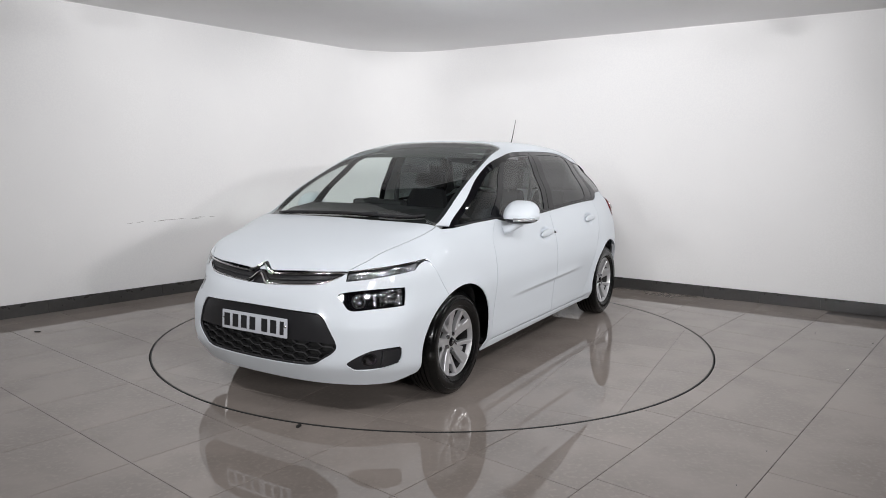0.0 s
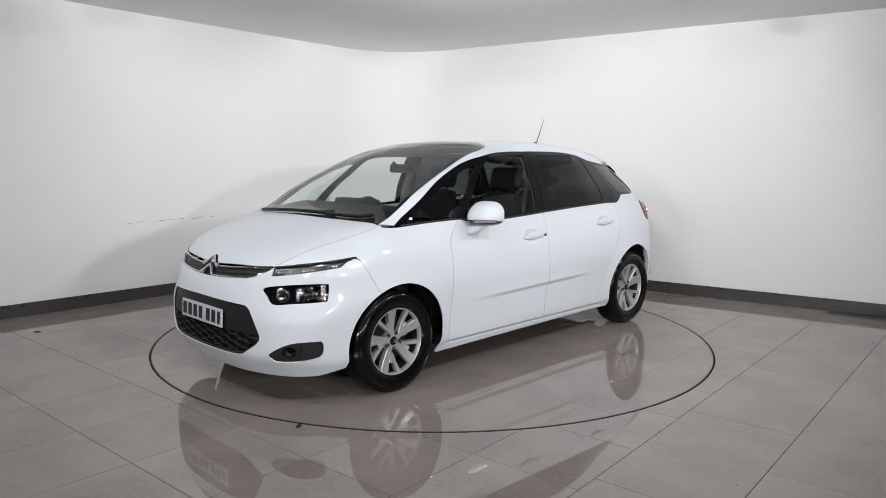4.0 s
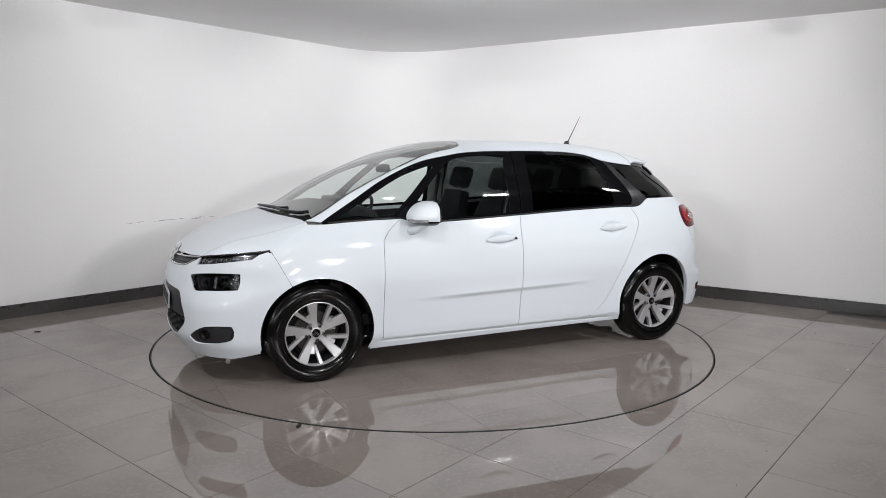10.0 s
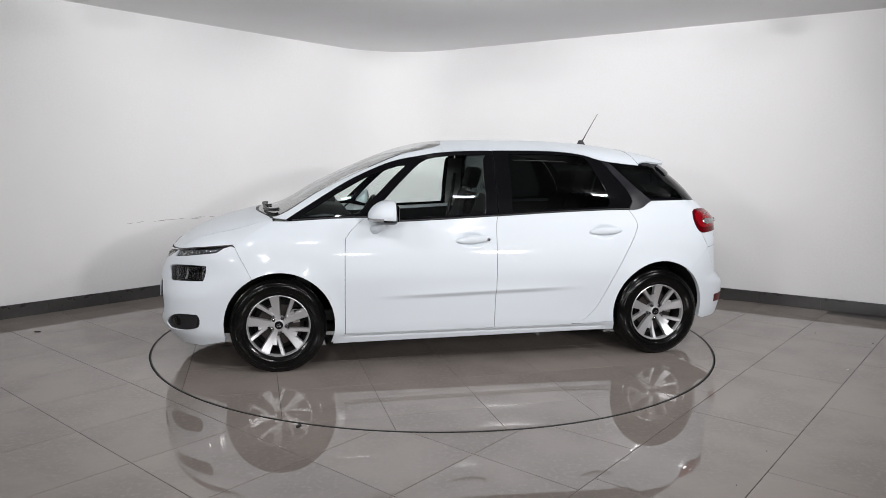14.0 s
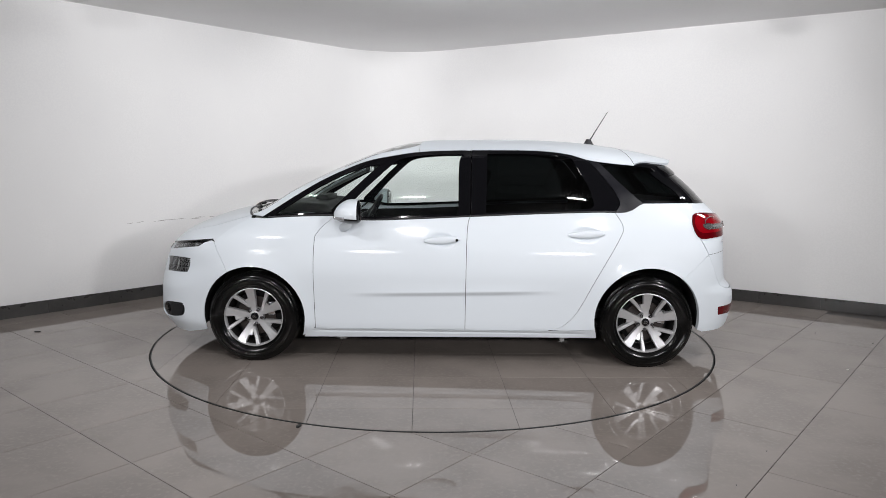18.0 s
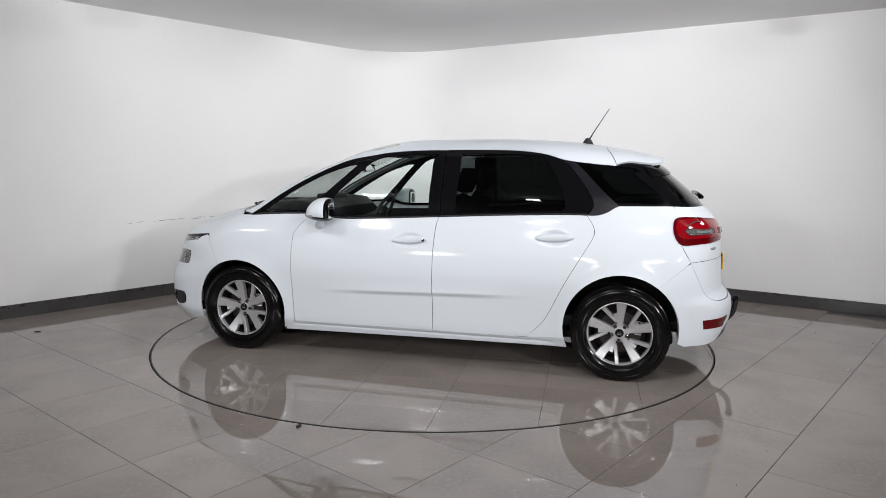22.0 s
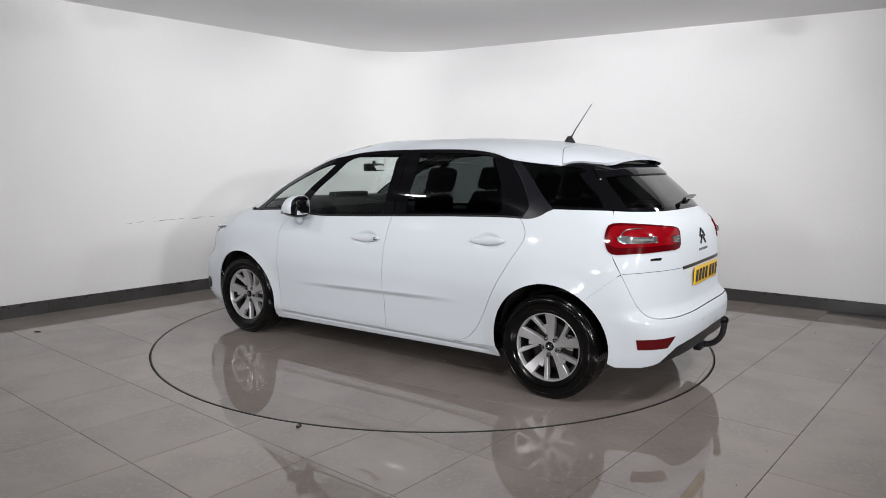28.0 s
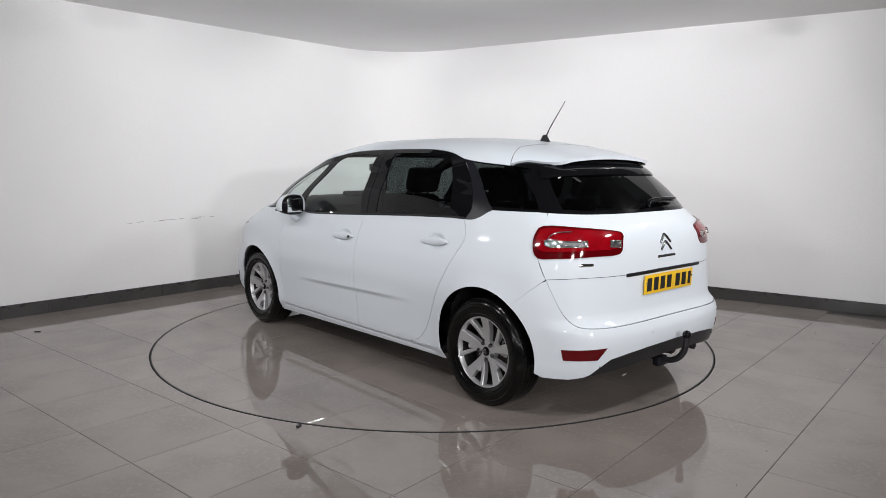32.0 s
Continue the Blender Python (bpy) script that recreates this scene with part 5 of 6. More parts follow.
# ---------------------------------------------------------------- mirrors, handles, aerial
def mirror_unit(sgn):
    """Door mirror: painted cap, black shell, lamp strip, foot and glass."""
    def shell(sc, cut=()):
        bm = bmesh.new()
        n, k = 22, 24
        rows = []
        for i in range(n + 1):
            u = i / n
            # from the inner end to the outer tip
            y = -0.11 + 0.235 * u
            w = (1 - abs(2 * u - 0.9) ** 3.2 * 0.85) if u < 0.45 else (max(0, 1 - ((u - 0.45) / 0.55) ** 2.6)) ** 0.5
            w = max(w, 0.02)
            rows.append([])
            for j in range(k):
                a = 2 * math.pi * j / k
                cx, cz = math.cos(a), math.sin(a)
                dx = (0.128 * abs(cx) if cx > 0 else -0.062 * abs(cx) ** 0.45) * w
                dz = (0.100 * abs(cz) ** (1.35 if cx > 0 else 0.5) if cz > 0 else -0.066 * abs(cz) ** 0.6) * w
                rows[-1].append(bm.verts.new((dx * sc - 0.03 * u, y * sgn * (1 if sc >= 1 else 0.99), dz * sc)))
        for r, q in zip(rows, rows[1:]):
            for j in range(k):
                f = (r[j], r[(j + 1) % k], q[(j + 1) % k], q[j])
                bm.faces.new(f if sgn > 0 else f[::-1])
        bm.faces.new(rows[0])
        bm.faces.new(rows[-1])
        for at, nrm in cut:
            bmesh.ops.bisect_plane(bm, geom=bm.verts[:] + bm.edges[:] + bm.faces[:], plane_co=at, plane_no=nrm, clear_inner=True)
        bmesh.ops.recalc_face_normals(bm, faces=bm.faces[:])
        return bm
    mu = part("door_mirror", shell(0.985), BLACK_GLOSS, car, "door mirror with white cap and black underside")
    mu.matrix_basis = pose(0.675, sgn * 0.95, 1.072)
    part("cap", shell(1.012, cut=(((0, 0, -0.028), (-0.05, 0, 1)), ((-0.056, 0, 0), (1, 0, 0.0)))), PAINT, mu, "white mirror cap")
    bm = bmesh.new()
    tube(bm, [(0.127 * max(0.0, 1 - ((u - 0.45) / 0.55) ** 2.6) ** 0.5 - 0.03 * u, sgn * (-0.11 + 0.235 * u), -0.026) for u in (0.46, 0.58, 0.68, 0.77, 0.85, 0.91, 0.955)], 0.011, 8)
    part("indicator", bm, CLEAR_LENS, mu, "clear side indicator")
    bm = bmesh.new()
    box(bm, (-0.071, sgn * 0.018, 0.012), (0.004, 0.135, 0.105), 0.0015, Matrix.Rotation(radians(sgn * 6), 4, "Z"))
    part("mirror_glass", bm, CHROME, mu, "mirror glass")
    bm = bmesh.new()
    tube(bm, [(0.0, sgn * 0.01, -0.05), (0.035, sgn * -0.05, -0.088), (0.070, sgn * -0.10, -0.105)], 0.022, 12, taper=0.032)
    part("foot", bm, PAINT, mu, "white mirror foot")


for s_ in (1, -1):
    mirror_unit(s_)


def handle(x0, x1, z0, z1, parent, sgn):
    """A pull handle over a shallow cup."""
    P = on_form("side", [(x0 + (x1 - x0) * k / 10, z0 + (z1 - z0) * k / 10) for k in range(11)])
    bm = bmesh.new()
    rows = []
    for k, p in enumerate(P):
        u = k / 10
        bulge = math.sin(math.pi * (0.03 + 0.94 * u))
        h = 0.034 * bulge ** 0.5
        w = 0.034 * bulge ** 0.55
        row = []
        for j in range(12):
            a = 2 * math.pi * j / 12
            row.append(bm.verts.new((p[0], (p[1] + 0.006 + h * 0.55 + h * 0.42 * math.sin(a)) * sgn, p[2] + 0.86 * w * math.cos(a))))
        rows.append(row)
    for r, q in zip(rows, rows[1:]):
        for j in range(12):
            bm.faces.new((r[j], r[(j + 1) % 12], q[(j + 1) % 12], q[j]))
    bm.faces.new(rows[0])
    bm.faces.new(rows[-1])
    bmesh.ops.recalc_face_normals(bm, faces=bm.faces[:])
    h = part("handle", bm, PAINT, parent, "white pull handle", angle=60)
    return h


for k, sgn in ((0, 1), (1, -1)):
    handle(0.175, -0.075, 0.885, 0.897, fdoors[k], sgn)
    handle(-0.828, -1.078, 0.935, 0.945, rdoors[k], sgn)
    P = on_form("side", [(-0.055, 0.893)])[0]
    bm = bmesh.new()
    lathe(bm, [(0.0005, 0.040), (0.009, 0.040), (0.010, 0.030)], 14, Matrix.Translation((P[0], P[1] * sgn, P[2])) @ (Matrix() if sgn > 0 else Matrix.Rotation(math.pi, 4, "Z")))
    part("lock", bm, DARK_CHROME, fdoors[k], "small key lock")
bm = bmesh.new()
foot = on_form("top", [(-1.09, 0.0)])[0]
bmesh.ops.create_cone(bm, cap_ends=True, segments=18, radius1=0.038, radius2=0.013, depth=0.05, matrix=Matrix.Translation((foot[0] - 0.005, 0, foot[2] + 0.018)) @ Matrix.Diagonal((1.25, 0.6, 1, 1)))
aerial = part("aerial", bm, BLACK_TRIM, car, "thin black roof aerial", angle=40)
bm = bmesh.new()
tube(bm, [(foot[0] - 0.015, 0, foot[2] + 0.03), (foot[0] - 0.045, 0, foot[2] + 0.085), (foot[0] - 0.155, -0.02, foot[2] + 0.262)], 0.0055, 8, taper=0.0022)
part("rod", bm, BLACK_TRIM, aerial)
for s_ in (1, -1):
    # bright line along the foot of the side windows
    L = [p for p in smooth_line([(1.29, 1.032), (1.05, 1.045), (0.80, 1.053), (0.61, 1.026), (0.30, 1.034), (-0.145, 1.056), (-0.60, 1.079), (-1.00, 1.094), (-1.16, 1.095)], 5)]
    strip_on("waist_trim", on_form("side", L) * np.array([1, s_, 1]), 0.012, 0.006, BLACK_TRIM, car, "black waist trim")


# ---------------------------------------------------------------- wheels
RIM = 0.94


def wheel(name):
    """Tyre, ten-spoke alloy rim in five pairs, bolts, brake. The axle lies along y, the face at +y."""
    bm = bmesh.new()
    R, w = 0.322, 0.1025
    prof = [(0.206, 0.070), (0.2145, 0.088), (0.238, 0.1005), (0.268, 0.1045), (0.293, 0.100), (0.310, 0.088), (0.318, 0.074)]
    tread = []
    for k in range(5):
        c = 0.060 - 0.030 * k
        tread += [(R, c + 0.0125), (R + 0.0005, c - 0.0105)]
        if k < 4:
            tread += [(R - 0.007, c - 0.0115), (R - 0.007, c - 0.0165)]
    prof = prof + tread + [(r, -y) for r, y in prof[::-1]]
    lathe(bm, prof, 72)
    for r0 in (0.231, 0.284):
        lathe(bm, [(r0, 0.0965 if r0 < 0.26 else 0.1018), (r0 + 0.003, 0.1000 if r0 < 0.26 else 0.1035), (r0 + 0.006, 0.0995 if r0 < 0.26 else 0.1010)], 72)
    for k in range(68):
        for y, off in ((0.078, 0.0), (-0.078, 0.5)):
            lug = Matrix.Rotation(2 * math.pi * (k + off) / 68, 4, "Y") @ Matrix.Translation((0.3105, y, 0)) @ Matrix.Rotation(radians(-32 if y > 0 else 32), 4, "Z")
            box(bm, (0, 0, 0), (0.0075, 0.014, 0.022), 0.0, lug)
    bmesh.ops.recalc_face_normals(bm, faces=bm.faces[:])
    tyre = part("tyre", bm, RUBBER, None, "black tyre with blocked tread", angle=35)
    bm = bmesh.new()
    lathe(bm, [(0.226, 0.080), (0.225, 0.0855), (0.221, 0.0865), (0.2165, 0.082), (0.212, 0.055)], 64)
    bmesh.ops.recalc_face_normals(bm, faces=bm.faces[:])
    for f in bm.faces:
        if f.normal.dot(Vector((f.calc_center_median().x, 0, f.calc_center_median().z))) > 0 and f.calc_center_median().y < 0.05:
            f.normal_flip()
    rim = part("rim", bm, ALLOY, None, "silver alloy rim", angle=40)
    # the rim's inside, coloured dark for the shade behind the spokes
    bm = bmesh.new()
    lathe(bm, [(0.212, 0.055), (0.198, 0.02), (0.192, -0.05), (0.20, -0.075)], 64)
    part("barrel", bm, STEEL_AND_SHADE, rim, "inner barrel coloured dark for its shade")

    def spoke(r0, a0, r1, a1, inner_w, outer_w, drop, dep):
        """A straight bar with chamfered flanks from one polar place to another."""
        bm = bmesh.new()
        rows, n = [], 9
        p0, p1 = (Vector((r * math.cos(a), r * math.sin(a))) for r, a in ((r0, a0), (r1, a1)))
        way = (p1 - p0).normalized()
        side = Vector((-way.y, way.x))
        for i in range(n + 1):
            u = i / n
            p = p0.lerp(p1, u)
            hw = inner_w + (outer_w - inner_w) * u
            rise = max(0.0, (p.length - 0.04) / 0.178)
            face = 0.050 + 0.032 * rise ** 1.4 - dep * math.sin(math.pi * u) - drop * (1 - u * u)
            pts = [(-hw - 0.002, face - 0.034), (-hw, face - 0.005), (-hw + 0.004, face), (hw - 0.004, face), (hw, face - 0.005), (hw + 0.002, face - 0.034)]
            rows.append([bm.verts.new((p.x + side.x * w, y, p.y + side.y * w)) for w, y in pts])
        for r, q in zip(rows, rows[1:]):
            for j in range(5):
                bm.faces.new((r[j], q[j], q[j + 1], r[j + 1]))
        bm.normal_update()
        if sum(f.normal.y for f in bm.faces) < 0:
            bmesh.ops.reverse_faces(bm, faces=bm.faces[:])
        return part("spoke", bm, ALLOY, rim, angle=28)
    for k in range(5):
        a = radians(82 + 72 * k)
        spoke(0.036, a, 0.217, a, 0.016, 0.036, 0.0, 0.004)
        spoke(0.050, a - radians(7), 0.146, a - radians(16), 0.009, 0.016, 0.001, 0.004)
        spoke(0.082, a - radians(19), 0.2165, a - radians(35.5), 0.011, 0.0145, 0.001, 0.003)
    bm = bmesh.new()
    lathe(bm, [(0.0005, 0.052), (0.031, 0.052), (0.046, 0.047), (0.062, 0.048), (0.066, 0.040), (0.068, 0.01)], 40)
    bmesh.ops.recalc_face_normals(bm, faces=bm.faces[:])
    part("hub", bm, ALLOY, rim, angle=40)
    bm = bmesh.new()
    lathe(bm, [(0.0005, 0.062), (0.024, 0.061), (0.029, 0.056), (0.030, 0.05)], 28)
    bmesh.ops.recalc_face_normals(bm, faces=bm.faces[:])
    part("centre_cap", bm, BLACK_GLOSS, rim, "black centre cap with a chrome mark")
    bm = bmesh.new()
    for dz in (0.006, -0.006):
        for sg in (1, -1):
            tube(bm, [(0, 0.0625, dz + 0.006), (sg * 0.014, 0.0625, dz - 0.006)], 0.003, 6)
    part("cap_mark", bm, CHROME, rim, "chrome chevrons")
    for k in range(5):
        a = radians(82 + 36 + 72 * k)
        bm = bmesh.new()
        lathe(bm, [(0.0005, 0.058), (0.010, 0.058), (0.0125, 0.055), (0.0140, 0.044)], 14, Matrix.Translation((0.054 * math.cos(a), 0, 0.054 * math.sin(a))))
        bmesh.ops.recalc_face_normals(bm, faces=bm.faces[:])
        part("bolt", bm, DARK_CHROME, rim, "dark wheel bolt")
    bm = bmesh.new()
    lathe(bm, [(0.06, 0.005), (0.14, 0.005), (0.14, -0.02), (0.06, -0.02)], 40, close=True)
    bmesh.ops.recalc_face_normals(bm, faces=bm.faces[:])
    disc = part("brake_disc", bm, RUST, None, "worn steel brake disc", angle=40)
    bm = bmesh.new()
    lathe(bm, [(0.0005, -0.03), (0.172, -0.03), (0.172, -0.04)], 32)
    back = part("backplate", bm, UNDER, None, "dark backplate")
    bm = bmesh.new()
    box(bm, (-0.115, 0.0, 0.055), (0.06, 0.06, 0.10), 0.012, Matrix.Rotation(radians(0), 4, "Y"))
    cal = part("caliper", bm, CHROME, None, "grey brake caliper")
    for o in (rim, *rim.children):
        for v in o.data.vertices:
            v.co.x, v.co.z = v.co.x * RIM, v.co.z * RIM
    return [tyre, rim, disc, back, cal]


pieces = wheel("wheel")
spots = [(WB / 2, 0.775, 0), (-WB / 2, 0.785, -10), (WB / 2, -0.775, 10), (-WB / 2, -0.785, -15)]
first = empty("wheel", label="black tyre on a ten-spoke silver alloy wheel")
for o_ in pieces:
    o_.parent = first
for k, (x, y, spin) in enumerate(spots):
    m = Matrix.Translation((x, y, 0.319)) @ Matrix.Rotation(0 if y > 0 else math.pi, 4, "Z") @ Matrix.Rotation(radians(spin), 4, "Y")
    wh = first if k == 0 else copy_thing(first, m)
    wh.matrix_basis = m
    wh.parent = car
# wheel housings
for x, zc in ((WB / 2, 0.325), (-WB / 2, RZ)):
    for sgn in (1, -1):
        bm = bmesh.new()
        n = 22
        for i in range(n):
            a0, a1 = (radians(-11 + 202 * k / n) for k in (i, i + 1))
            vs = [bm.verts.new((x + 0.385 * math.cos(a), sgn * (0.765 + 0.095 * max(0.0, math.sin(a)) if outer else 0.50), zc + 0.385 * math.sin(a))) for a, outer in ((a0, True), (a1, True), (a1, False), (a0, False))]
            bm.faces.new(vs)
            bm.faces.new([bm.verts.new((x, sgn * 0.5, zc)), bm.verts.new(vs[2].co), bm.verts.new(vs[3].co)])
        bmesh.ops.remove_doubles(bm, verts=bm.verts[:], dist=0.0005)
        part("wheel_housing", bm, UNDER, car, "black wheel housing")

# underbody
bm = bmesh.new()
box(bm, (0.0, 0, 0.215), (3.5, 1.02, 0.07), 0.02)
box(bm, (0.0, 0, 0.23), (1.95, 1.66, 0.05), 0.015)
box(bm, (1.86, 0, 0.222), (0.36, 1.0, 0.05), 0.01)
box(bm, (-1.86, 0, 0.345), (0.38, 1.25, 0.05), 0.01)
part("underbody", bm, UNDER, car, "dark underbody", smooth=False)
bm = bmesh.new()
tube(bm, smooth_line([(0.4, 0.2, 0.19), (-0.8, 0.25, 0.185), (-1.45, 0.3, 0.22)], 5), 0.03, 10)
tube(bm, [(-1.55, -0.35, 0.262), (-1.92, -0.35, 0.272)], 0.070, 14)
tube(bm, [(-1.9, -0.45, 0.27), (-2.02, -0.45, 0.262)], 0.026, 12)
part("exhaust", bm, STEEL_AND_SHADE, car, "dark steel exhaust")
for x in (WB / 2, -WB / 2):
    bm = bmesh.new()
    tube(bm, [(x, -0.72, 0.30), (x, 0.72, 0.30)], 0.035, 10)
    part("axle", bm, UNDER, car)

# ---------------------------------------------------------------- cabin
bm = bmesh.new()
box(bm, (0.0, 0, 0.36), (2.9, 1.5, 0.08), 0.02)
box(bm, (1.22, 0, 0.62), (0.10, 1.45, 0.55), 0.02)
# unseen blocks in engine bay and boot, added to stop light passing through
box(bm, (1.60, 0, 0.55), (0.70, 0.9, 0.45), 0.03)
box(bm, (-1.45, 0, 0.70), (0.85, 0.95, 0.65), 0.04)
part("cabin_floor", bm, CABIN, car, "dark cabin floor and bulkhead, with hidden blocks that stop light", smooth=False)
door_card = shift(smooth_line([(0.90, 0.32), (0.90, 0.95), (0.78, 1.02)], 3)) + [(0.3, 1.03), (-0.15, 1.05), (-0.6, 1.075), (-1.10, 1.09), (-1.0, 0.7), (-0.8, 0.35)]
both("door_card", "side", door_card, CABIN, car, "dark door lining", lift=-0.085, thick=False, ds=0.06)
both("side_lining", "side", [(-1.12, 1.08), (-1.30, 1.13), (-1.66, 1.15), (-1.72, 1.05), (-1.75, 0.8), (-1.5, 0.72), (-1.2, 0.70)], CABIN, car, "dark boot lining", lift=-0.06, thick=False, ds=0.06)
head_l = [(q[0], q[1] - 0.02) for q in to_flat("tube", rail3) if -1.30 < q[0] < 0.20]
panel("headliner", "tube", [(0.22, -head_l[0][1]), (0.22, head_l[0][1])] + head_l + [(x, -a) for x, a in head_l[::-1]], LINING, car, lift=-0.045, thick=False, ds=0.06, label="pale grey roof lining")
inner_edge = [(x, a - 0.01) for x, a in to_flat("tube", edge3)]
both("pillar_lining", "tube", [(x, a - 0.012) for x, a in inner_edge] + [(x, a + 0.035) for x, a in inner_edge[::-1]], LINING, car, "pale pillar lining", lift=-0.035, thick=False, ds=0.03)
bp = [(-0.09, 1.06), (-0.09, 1.49), (-0.21, 1.49), (-0.24, 1.06)]
both("centre_pillar_lining", "side", bp, LINING, car, "pale grey centre pillar lining", lift=-0.04, thick=False, ds=0.04)
# dashboard
bm = bmesh.new()
prof = [(1.50, 1.03), (1.30, 1.090), (1.10, 1.118), (0.95, 1.105), (0.88, 1.04), (0.90, 0.92), (0.98, 0.72), (1.1, 0.55), (1.3, 0.5)]
rows = []
for k in range(13):
    y = -0.70 + 1.40 * k / 12
    bow = 0.06 * (1 - (y / 0.70) ** 2)
    rows.append([bm.verts.new((x + (bow if x > 1.2 else bow * 0.3) - 0.02, y, z + 0.25 * bow - (0.05 if abs(y) > 0.66 else 0))) for x, z in prof])
for r, q in zip(rows, rows[1:]):
    for i in range(len(prof) - 1):
        bm.faces.new((r[i], r[i + 1], q[i + 1], q[i]))
bmesh.ops.recalc_face_normals(bm, faces=bm.faces[:])
dash = part("dashboard", bm, CABIN, car, "dark dashboard with central display hood", angle=50)
bm = bmesh.new()
box(bm, (1.02, 0.0, 1.135), (0.10, 0.42, 0.055), 0.02)
part("display_hood", bm, CABIN, dash)
bm = bmesh.new()
box(bm, (0.90, 0.0, 0.88), (0.02, 0.24, 0.15), 0.006, Matrix.Identity(4))
part("screen", bm, BLACK_GLOSS, dash, "dark centre screen")
# steering wheel on the right
bm = bmesh.new()
mw = Matrix.Translation((0.70, -0.36, 0.975)) @ Matrix.Rotation(radians(-28), 4, "Y") @ Matrix.Rotation(radians(90), 4, "Z")
ring = [Vector((0.182 * math.cos(a), 0, 0.182 * math.sin(a))) for a in (2 * math.pi * k / 40 for k in range(41))]
tube(bm, [mw @ v for v in ring], 0.015, 10, caps=False)
sw = part("steering_wheel", bm, BLACK_TRIM, car, "black steering wheel on the right")
bm = bmesh.new()
lathe(bm, [(0.0005, 0.02), (0.06, 0.018), (0.075, 0.0), (0.06, -0.03), (0.0005, -0.05)], 24, mw)
for a in (0, 180, 270):
    v = Vector((0.182 * math.cos(radians(a)), 0, 0.182 * math.sin(radians(a))))
    tube(bm, [mw @ (v * 0.3), mw @ v], 0.016, 8)
tube(bm, [mw @ Vector((0, 0, 0)), (1.0, -0.36, 0.86)], 0.04, 10)
bmesh.ops.recalc_face_normals(bm, faces=bm.faces[:])
part("boss", bm, BLACK_TRIM, sw)
# dark sheet added to keep the upper windscreen dark
panel("sun_blind", "top", [(0.20, 0.45), (0.52, 0.55), (0.56, 0.3), (0.57, 0.0), (0.56, -0.3), (0.52, -0.55), (0.20, -0.45)], BLIND, car, lift=-0.05, thick=False, ds=0.06, label="dark blind added behind the upper windscreen to darken it")
# inner mirror and sun visors
bm = bmesh.new()
box(bm, (0.66, 0.08, 1.378), (0.035, 0.235, 0.065), 0.015, Matrix.Identity(4))
im = part("inner_mirror", bm, BLACK_TRIM, car, "inner mirror with dark shell", angle=50)
bm = bmesh.new()
box(bm, (0.641, 0.08, 1.378), (0.003, 0.215, 0.052), 0.001)
part("mirror_glass", bm, CHROME, im, "mirror glass")
bm = bmesh.new()
tube(bm, [(0.68, 0.05, 1.395), (0.70, 0.03, 1.425)], 0.014, 8)
part("stalk", bm, BLACK_TRIM, im)
for y in (0.34, -0.34):
    bm = bmesh.new()
    box(bm, (0.34, y, 1.488), (0.16, 0.36, 0.016), 0.006, Matrix.Identity(4))
    part("sun_visor", bm, LINING, car, "pale folded sun visor", angle=50)


def seat(name, x, y, w, back=0.62, z0=0.42):
    """A bucket seat: cushion, backrest with bolsters, headrest on two posts."""
    st = new(name)
    st.parent = car
    tagged(st, "black cloth seat with headrest")
    bm = bmesh.new()
    box(bm, (x + 0.02, y, z0 + 0.15), (0.50, w, 0.16), 0.05)
    part("cushion", bm, CLOTH, st)
    tilt = Matrix.Translation((x - 0.22, y, z0 + 0.18)) @ Matrix.Rotation(radians(-17), 4, "Y")
    bm = bmesh.new()
    n, k = 12, 14
    rows = []
    for i in range(n + 1):
        u = i / n
        hw = w / 2 * (0.92 + 0.10 * math.sin(math.pi * u)) * (1 - 0.30 * max(0, u - 0.55) / 0.45)
        th = 0.075 - 0.02 * u
        row = []
        for j in range(k):
            a = 2 * math.pi * j / k
            cy = math.copysign(abs(math.cos(a)) ** 0.6, math.cos(a))
            cx = math.copysign(abs(math.sin(a)) ** 0.7, math.sin(a))
            row.append(bm.verts.new(tilt @ Vector((cx * th + (0.03 * abs(cy) ** 4 if cx > 0 else 0), cy * hw, u * back))))
        rows.append(row)
    for r, q in zip(rows, rows[1:]):
        for j in range(k):
            bm.faces.new((r[j], r[(j + 1) % k], q[(j + 1) % k], q[j]))
    bm.faces.new(rows[0][::-1])
    bm.faces.new(rows[-1])
    bmesh.ops.recalc_face_normals(bm, faces=bm.faces[:])
    part("backrest", bm, CLOTH, st, angle=70)
    bm = bmesh.new()
    box(bm, (0.012, 0, back + 0.125), (0.10, min(0.27, w * 0.55), 0.185), 0.042, tilt)
    part("headrest", bm, CLOTH, st)
    bm = bmesh.new()
    for d in (-0.06, 0.06):
        tube(bm, [tilt @ Vector((0, d, back - 0.03)), tilt @ Vector((0, d, back + 0.06))], 0.007, 8)
    part("posts", bm, DARK_CHROME, st)


for y in (0.36, -0.36):
    seat("front_seat", 0.18, y, 0.50, 0.60)
for y in (0.42, 0.0, -0.42):
    seat("rear_seat", -0.72, y, 0.42, 0.58)
for y in (0.66, -0.66):
    bm = bmesh.new()
    sg = 1 if y > 0 else -1
    tube(bm, [(-0.16, y * 0.99, 1.33), (-0.10, y * 0.98, 1.0), (-0.05, y, 0.6)], 0.018, 6)
    part("seat_belt", bm, BLACK_TRIM, car, "black seat belt")


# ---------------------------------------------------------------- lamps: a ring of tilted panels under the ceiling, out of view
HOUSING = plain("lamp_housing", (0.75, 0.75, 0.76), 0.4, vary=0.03)


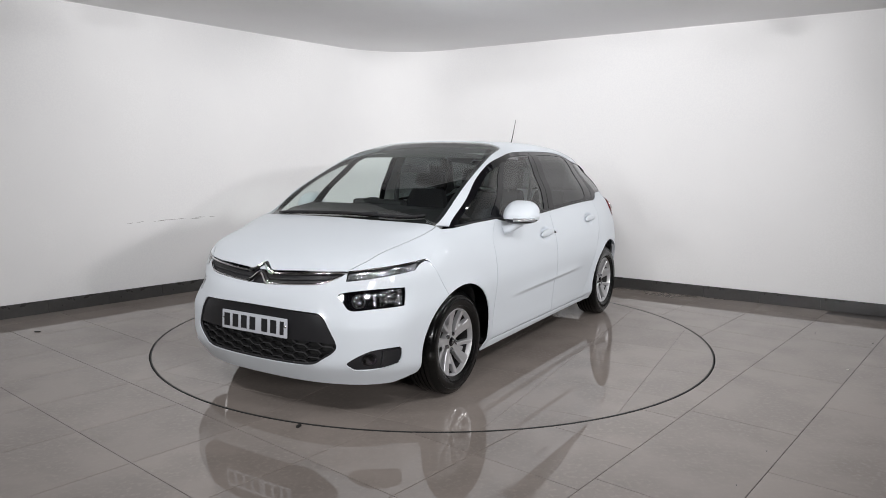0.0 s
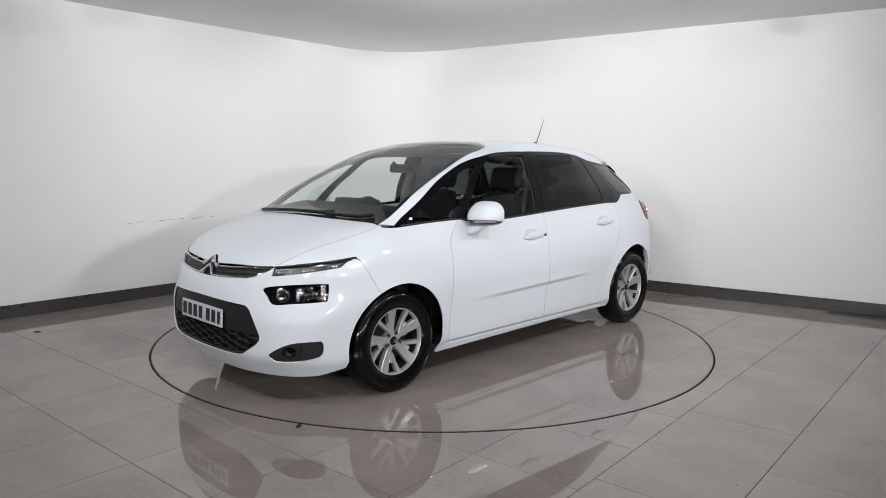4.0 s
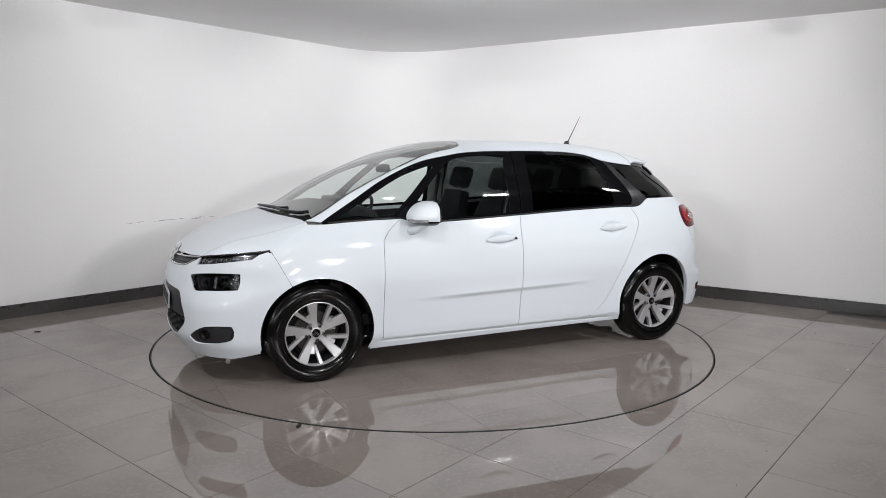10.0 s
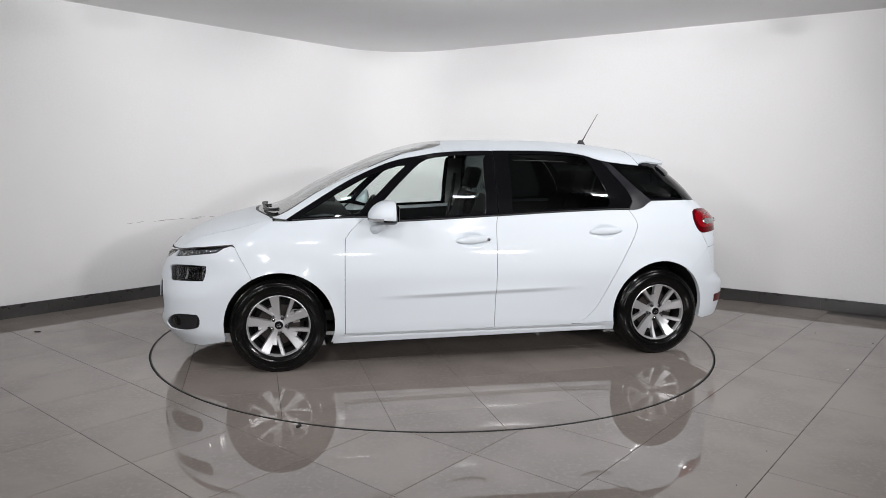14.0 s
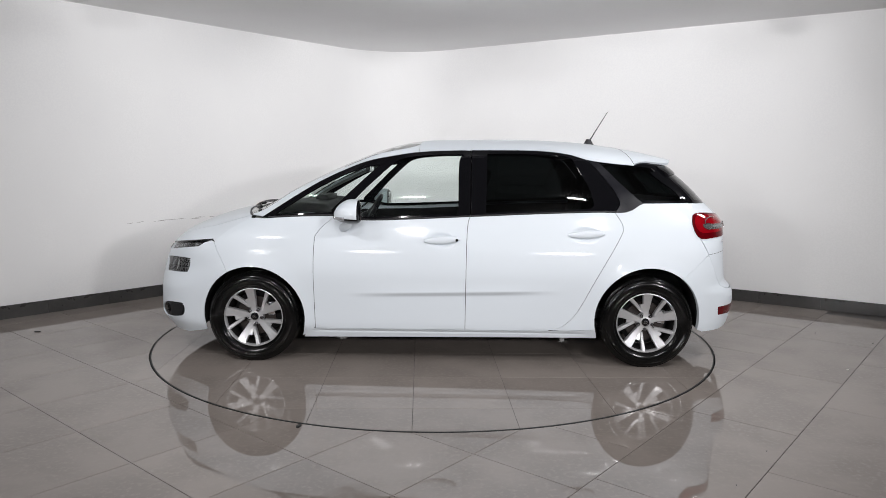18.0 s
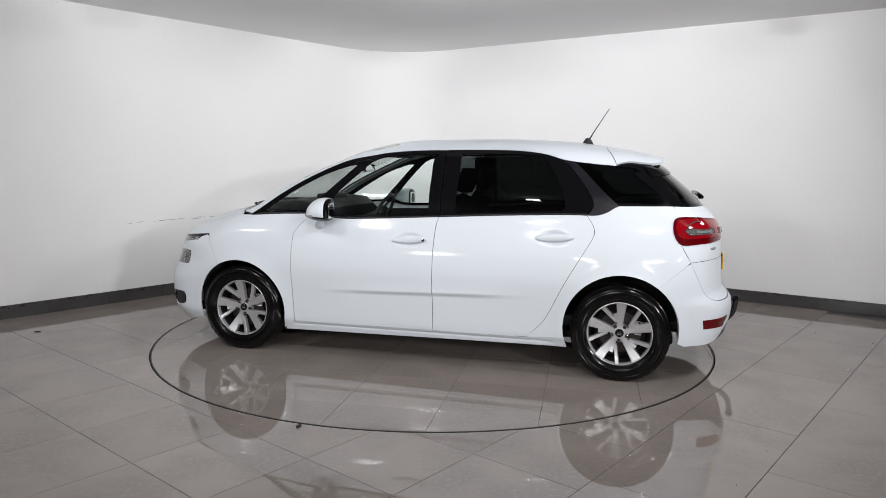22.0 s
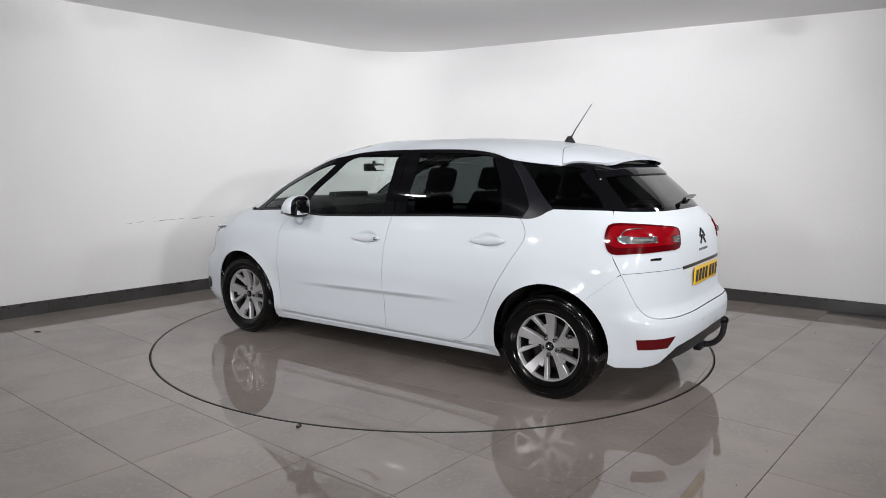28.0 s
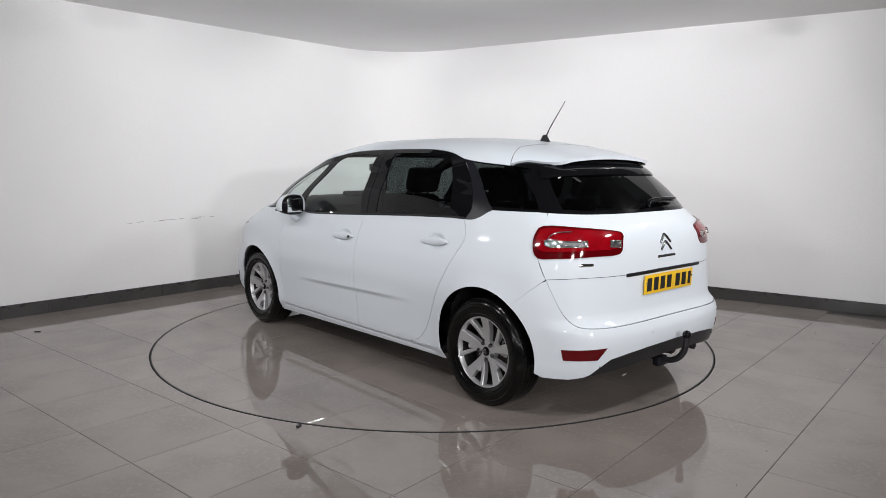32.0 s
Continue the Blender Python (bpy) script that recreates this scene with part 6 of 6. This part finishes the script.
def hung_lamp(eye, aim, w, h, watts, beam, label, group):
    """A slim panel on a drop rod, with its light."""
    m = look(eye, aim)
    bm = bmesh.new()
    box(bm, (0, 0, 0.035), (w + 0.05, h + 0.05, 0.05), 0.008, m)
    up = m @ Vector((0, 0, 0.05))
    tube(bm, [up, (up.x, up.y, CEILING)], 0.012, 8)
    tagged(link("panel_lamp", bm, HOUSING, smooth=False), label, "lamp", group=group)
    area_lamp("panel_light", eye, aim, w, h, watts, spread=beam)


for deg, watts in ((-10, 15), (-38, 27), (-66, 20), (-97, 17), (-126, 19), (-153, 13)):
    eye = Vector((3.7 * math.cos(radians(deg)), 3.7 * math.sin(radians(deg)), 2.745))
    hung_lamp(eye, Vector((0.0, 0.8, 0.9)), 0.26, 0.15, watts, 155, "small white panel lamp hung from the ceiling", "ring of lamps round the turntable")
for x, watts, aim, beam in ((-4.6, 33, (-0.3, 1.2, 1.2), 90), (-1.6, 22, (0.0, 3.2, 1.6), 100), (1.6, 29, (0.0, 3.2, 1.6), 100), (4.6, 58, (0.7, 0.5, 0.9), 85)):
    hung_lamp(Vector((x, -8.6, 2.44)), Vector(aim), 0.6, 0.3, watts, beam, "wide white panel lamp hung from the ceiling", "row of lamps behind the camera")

# unseen extra lamps, added to brighten the corner and the ceiling by it
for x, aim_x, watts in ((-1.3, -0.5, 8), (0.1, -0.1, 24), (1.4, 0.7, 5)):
    hung_lamp(Vector((x, -1.1, 2.71)), Vector((aim_x, 4.2, 2.62)), 0.5, 0.12, watts, 135, "unseen slim panel lamp added to brighten the corner", "row of lamps over the turntable")

# ---------------------------------------------------------------- tiles laid last
for poly in plates:
    if len(poly) >= 3:
        flat_tile("tile", poly, TILE, floor)
disc_tiles = []
for i in range(-5, 5):
    for j in range(-5, 5):
        s, h = 0.585, JOINT / 4
        x, y = -0.155 + i * s, -0.105 + j * s
        poly = [(x + h, y + h), (x + s - h, y + h), (x + s - h, y + s - h), (x + h, y + s - h)]
        poly = round_cut(poly, RING - 0.010, False)
        if len(poly) >= 3:
            flat_tile("tile", poly, TILE, turntable)

# ---------------------------------------------------------------- crumbs on the floor
CRUMB = plain("dark_crumb", (0.015, 0.014, 0.013), 0.6, vary=0.3, scale=200)
PALE = plain("pale_scuff", (0.55, 0.53, 0.50), 0.6, vary=0.2, scale=200)
dice = random.Random(5)


def crumb(name, x, y, length, mat, label, turn=0.0):
    """A small broken chip lying flat."""
    bm = bmesh.new()
    n = 9
    out = []
    for k in range(n):
        a = 2 * math.pi * k / n
        r = dice.uniform(0.7, 1.1)
        out.append((length / 2 * r * math.cos(a), length * 0.22 * r * math.sin(a)))
    prism(bm, out, length * 0.16)
    ob = tagged(link(name, bm, mat, smooth=False), label, "crumb", group="crumbs on the floor")
    ob.matrix_world = pose(x, y, 0.0005, 0, 0, turn)
    return ob


for name, x, y, size, mat, label, turn in (
        ("plastic_chip", -3.283, -0.096, 0.050, CRUMB, "small black plastic chip lying on the tiles", 8),
        ("plastic_clip", -0.729, -2.150, 0.055, CRUMB, "dark plastic clip lying beside the turntable ring", 68),
        ("grit", 1.683, -2.454, 0.012, CRUMB, "dark speck of grit on the tiles", 20),
        ("grit", 1.368, -2.828, 0.010, CRUMB, "dark speck of grit on the tiles", 70),
        ("grit", 2.500, -1.201, 0.012, CRUMB, "dark speck of grit on the tiles", 40),
        ("grit", 3.267, 0.014, 0.018, CRUMB, "dark speck of grit on the tiles", 0),
        ("grit", 3.558, -0.316, 0.020, CRUMB, "dark speck of grit on the tiles", 10),
        # added flat chip that stands for a light scuff mark
        ("paper_scrap", 2.918, -1.052, 0.030, PALE, "tiny pale chip standing for a light scuff on the tiles", 25)):
    crumb(name, x, y, size, mat, label, turn)


# ---------------------------------------------------------------- what moves: the turntable and the car on it
SPIN = curve((0, 4, 8, 12, 16, 20, 24, 28, 32), (61.4, 47.94, 34.41, 21.02, 7.79, -5.63, -18.96, -32.27, -45.6))


def motions():
    disc_rows, car_rows = [], []
    for k in range(33):
        a = float(SPIN(k))
        disc_rows.append((float(k), pose(0, 0, 0, 0, 0, a)))
        car_rows.append((float(k), pose(0, 0, 0, 0, 0, a) @ pose(CAR_AT.x, CAR_AT.y, 0, 0, 0, CAR_TURN)))
    walk(turntable, disc_rows)
    walk(car, car_rows)


motions()
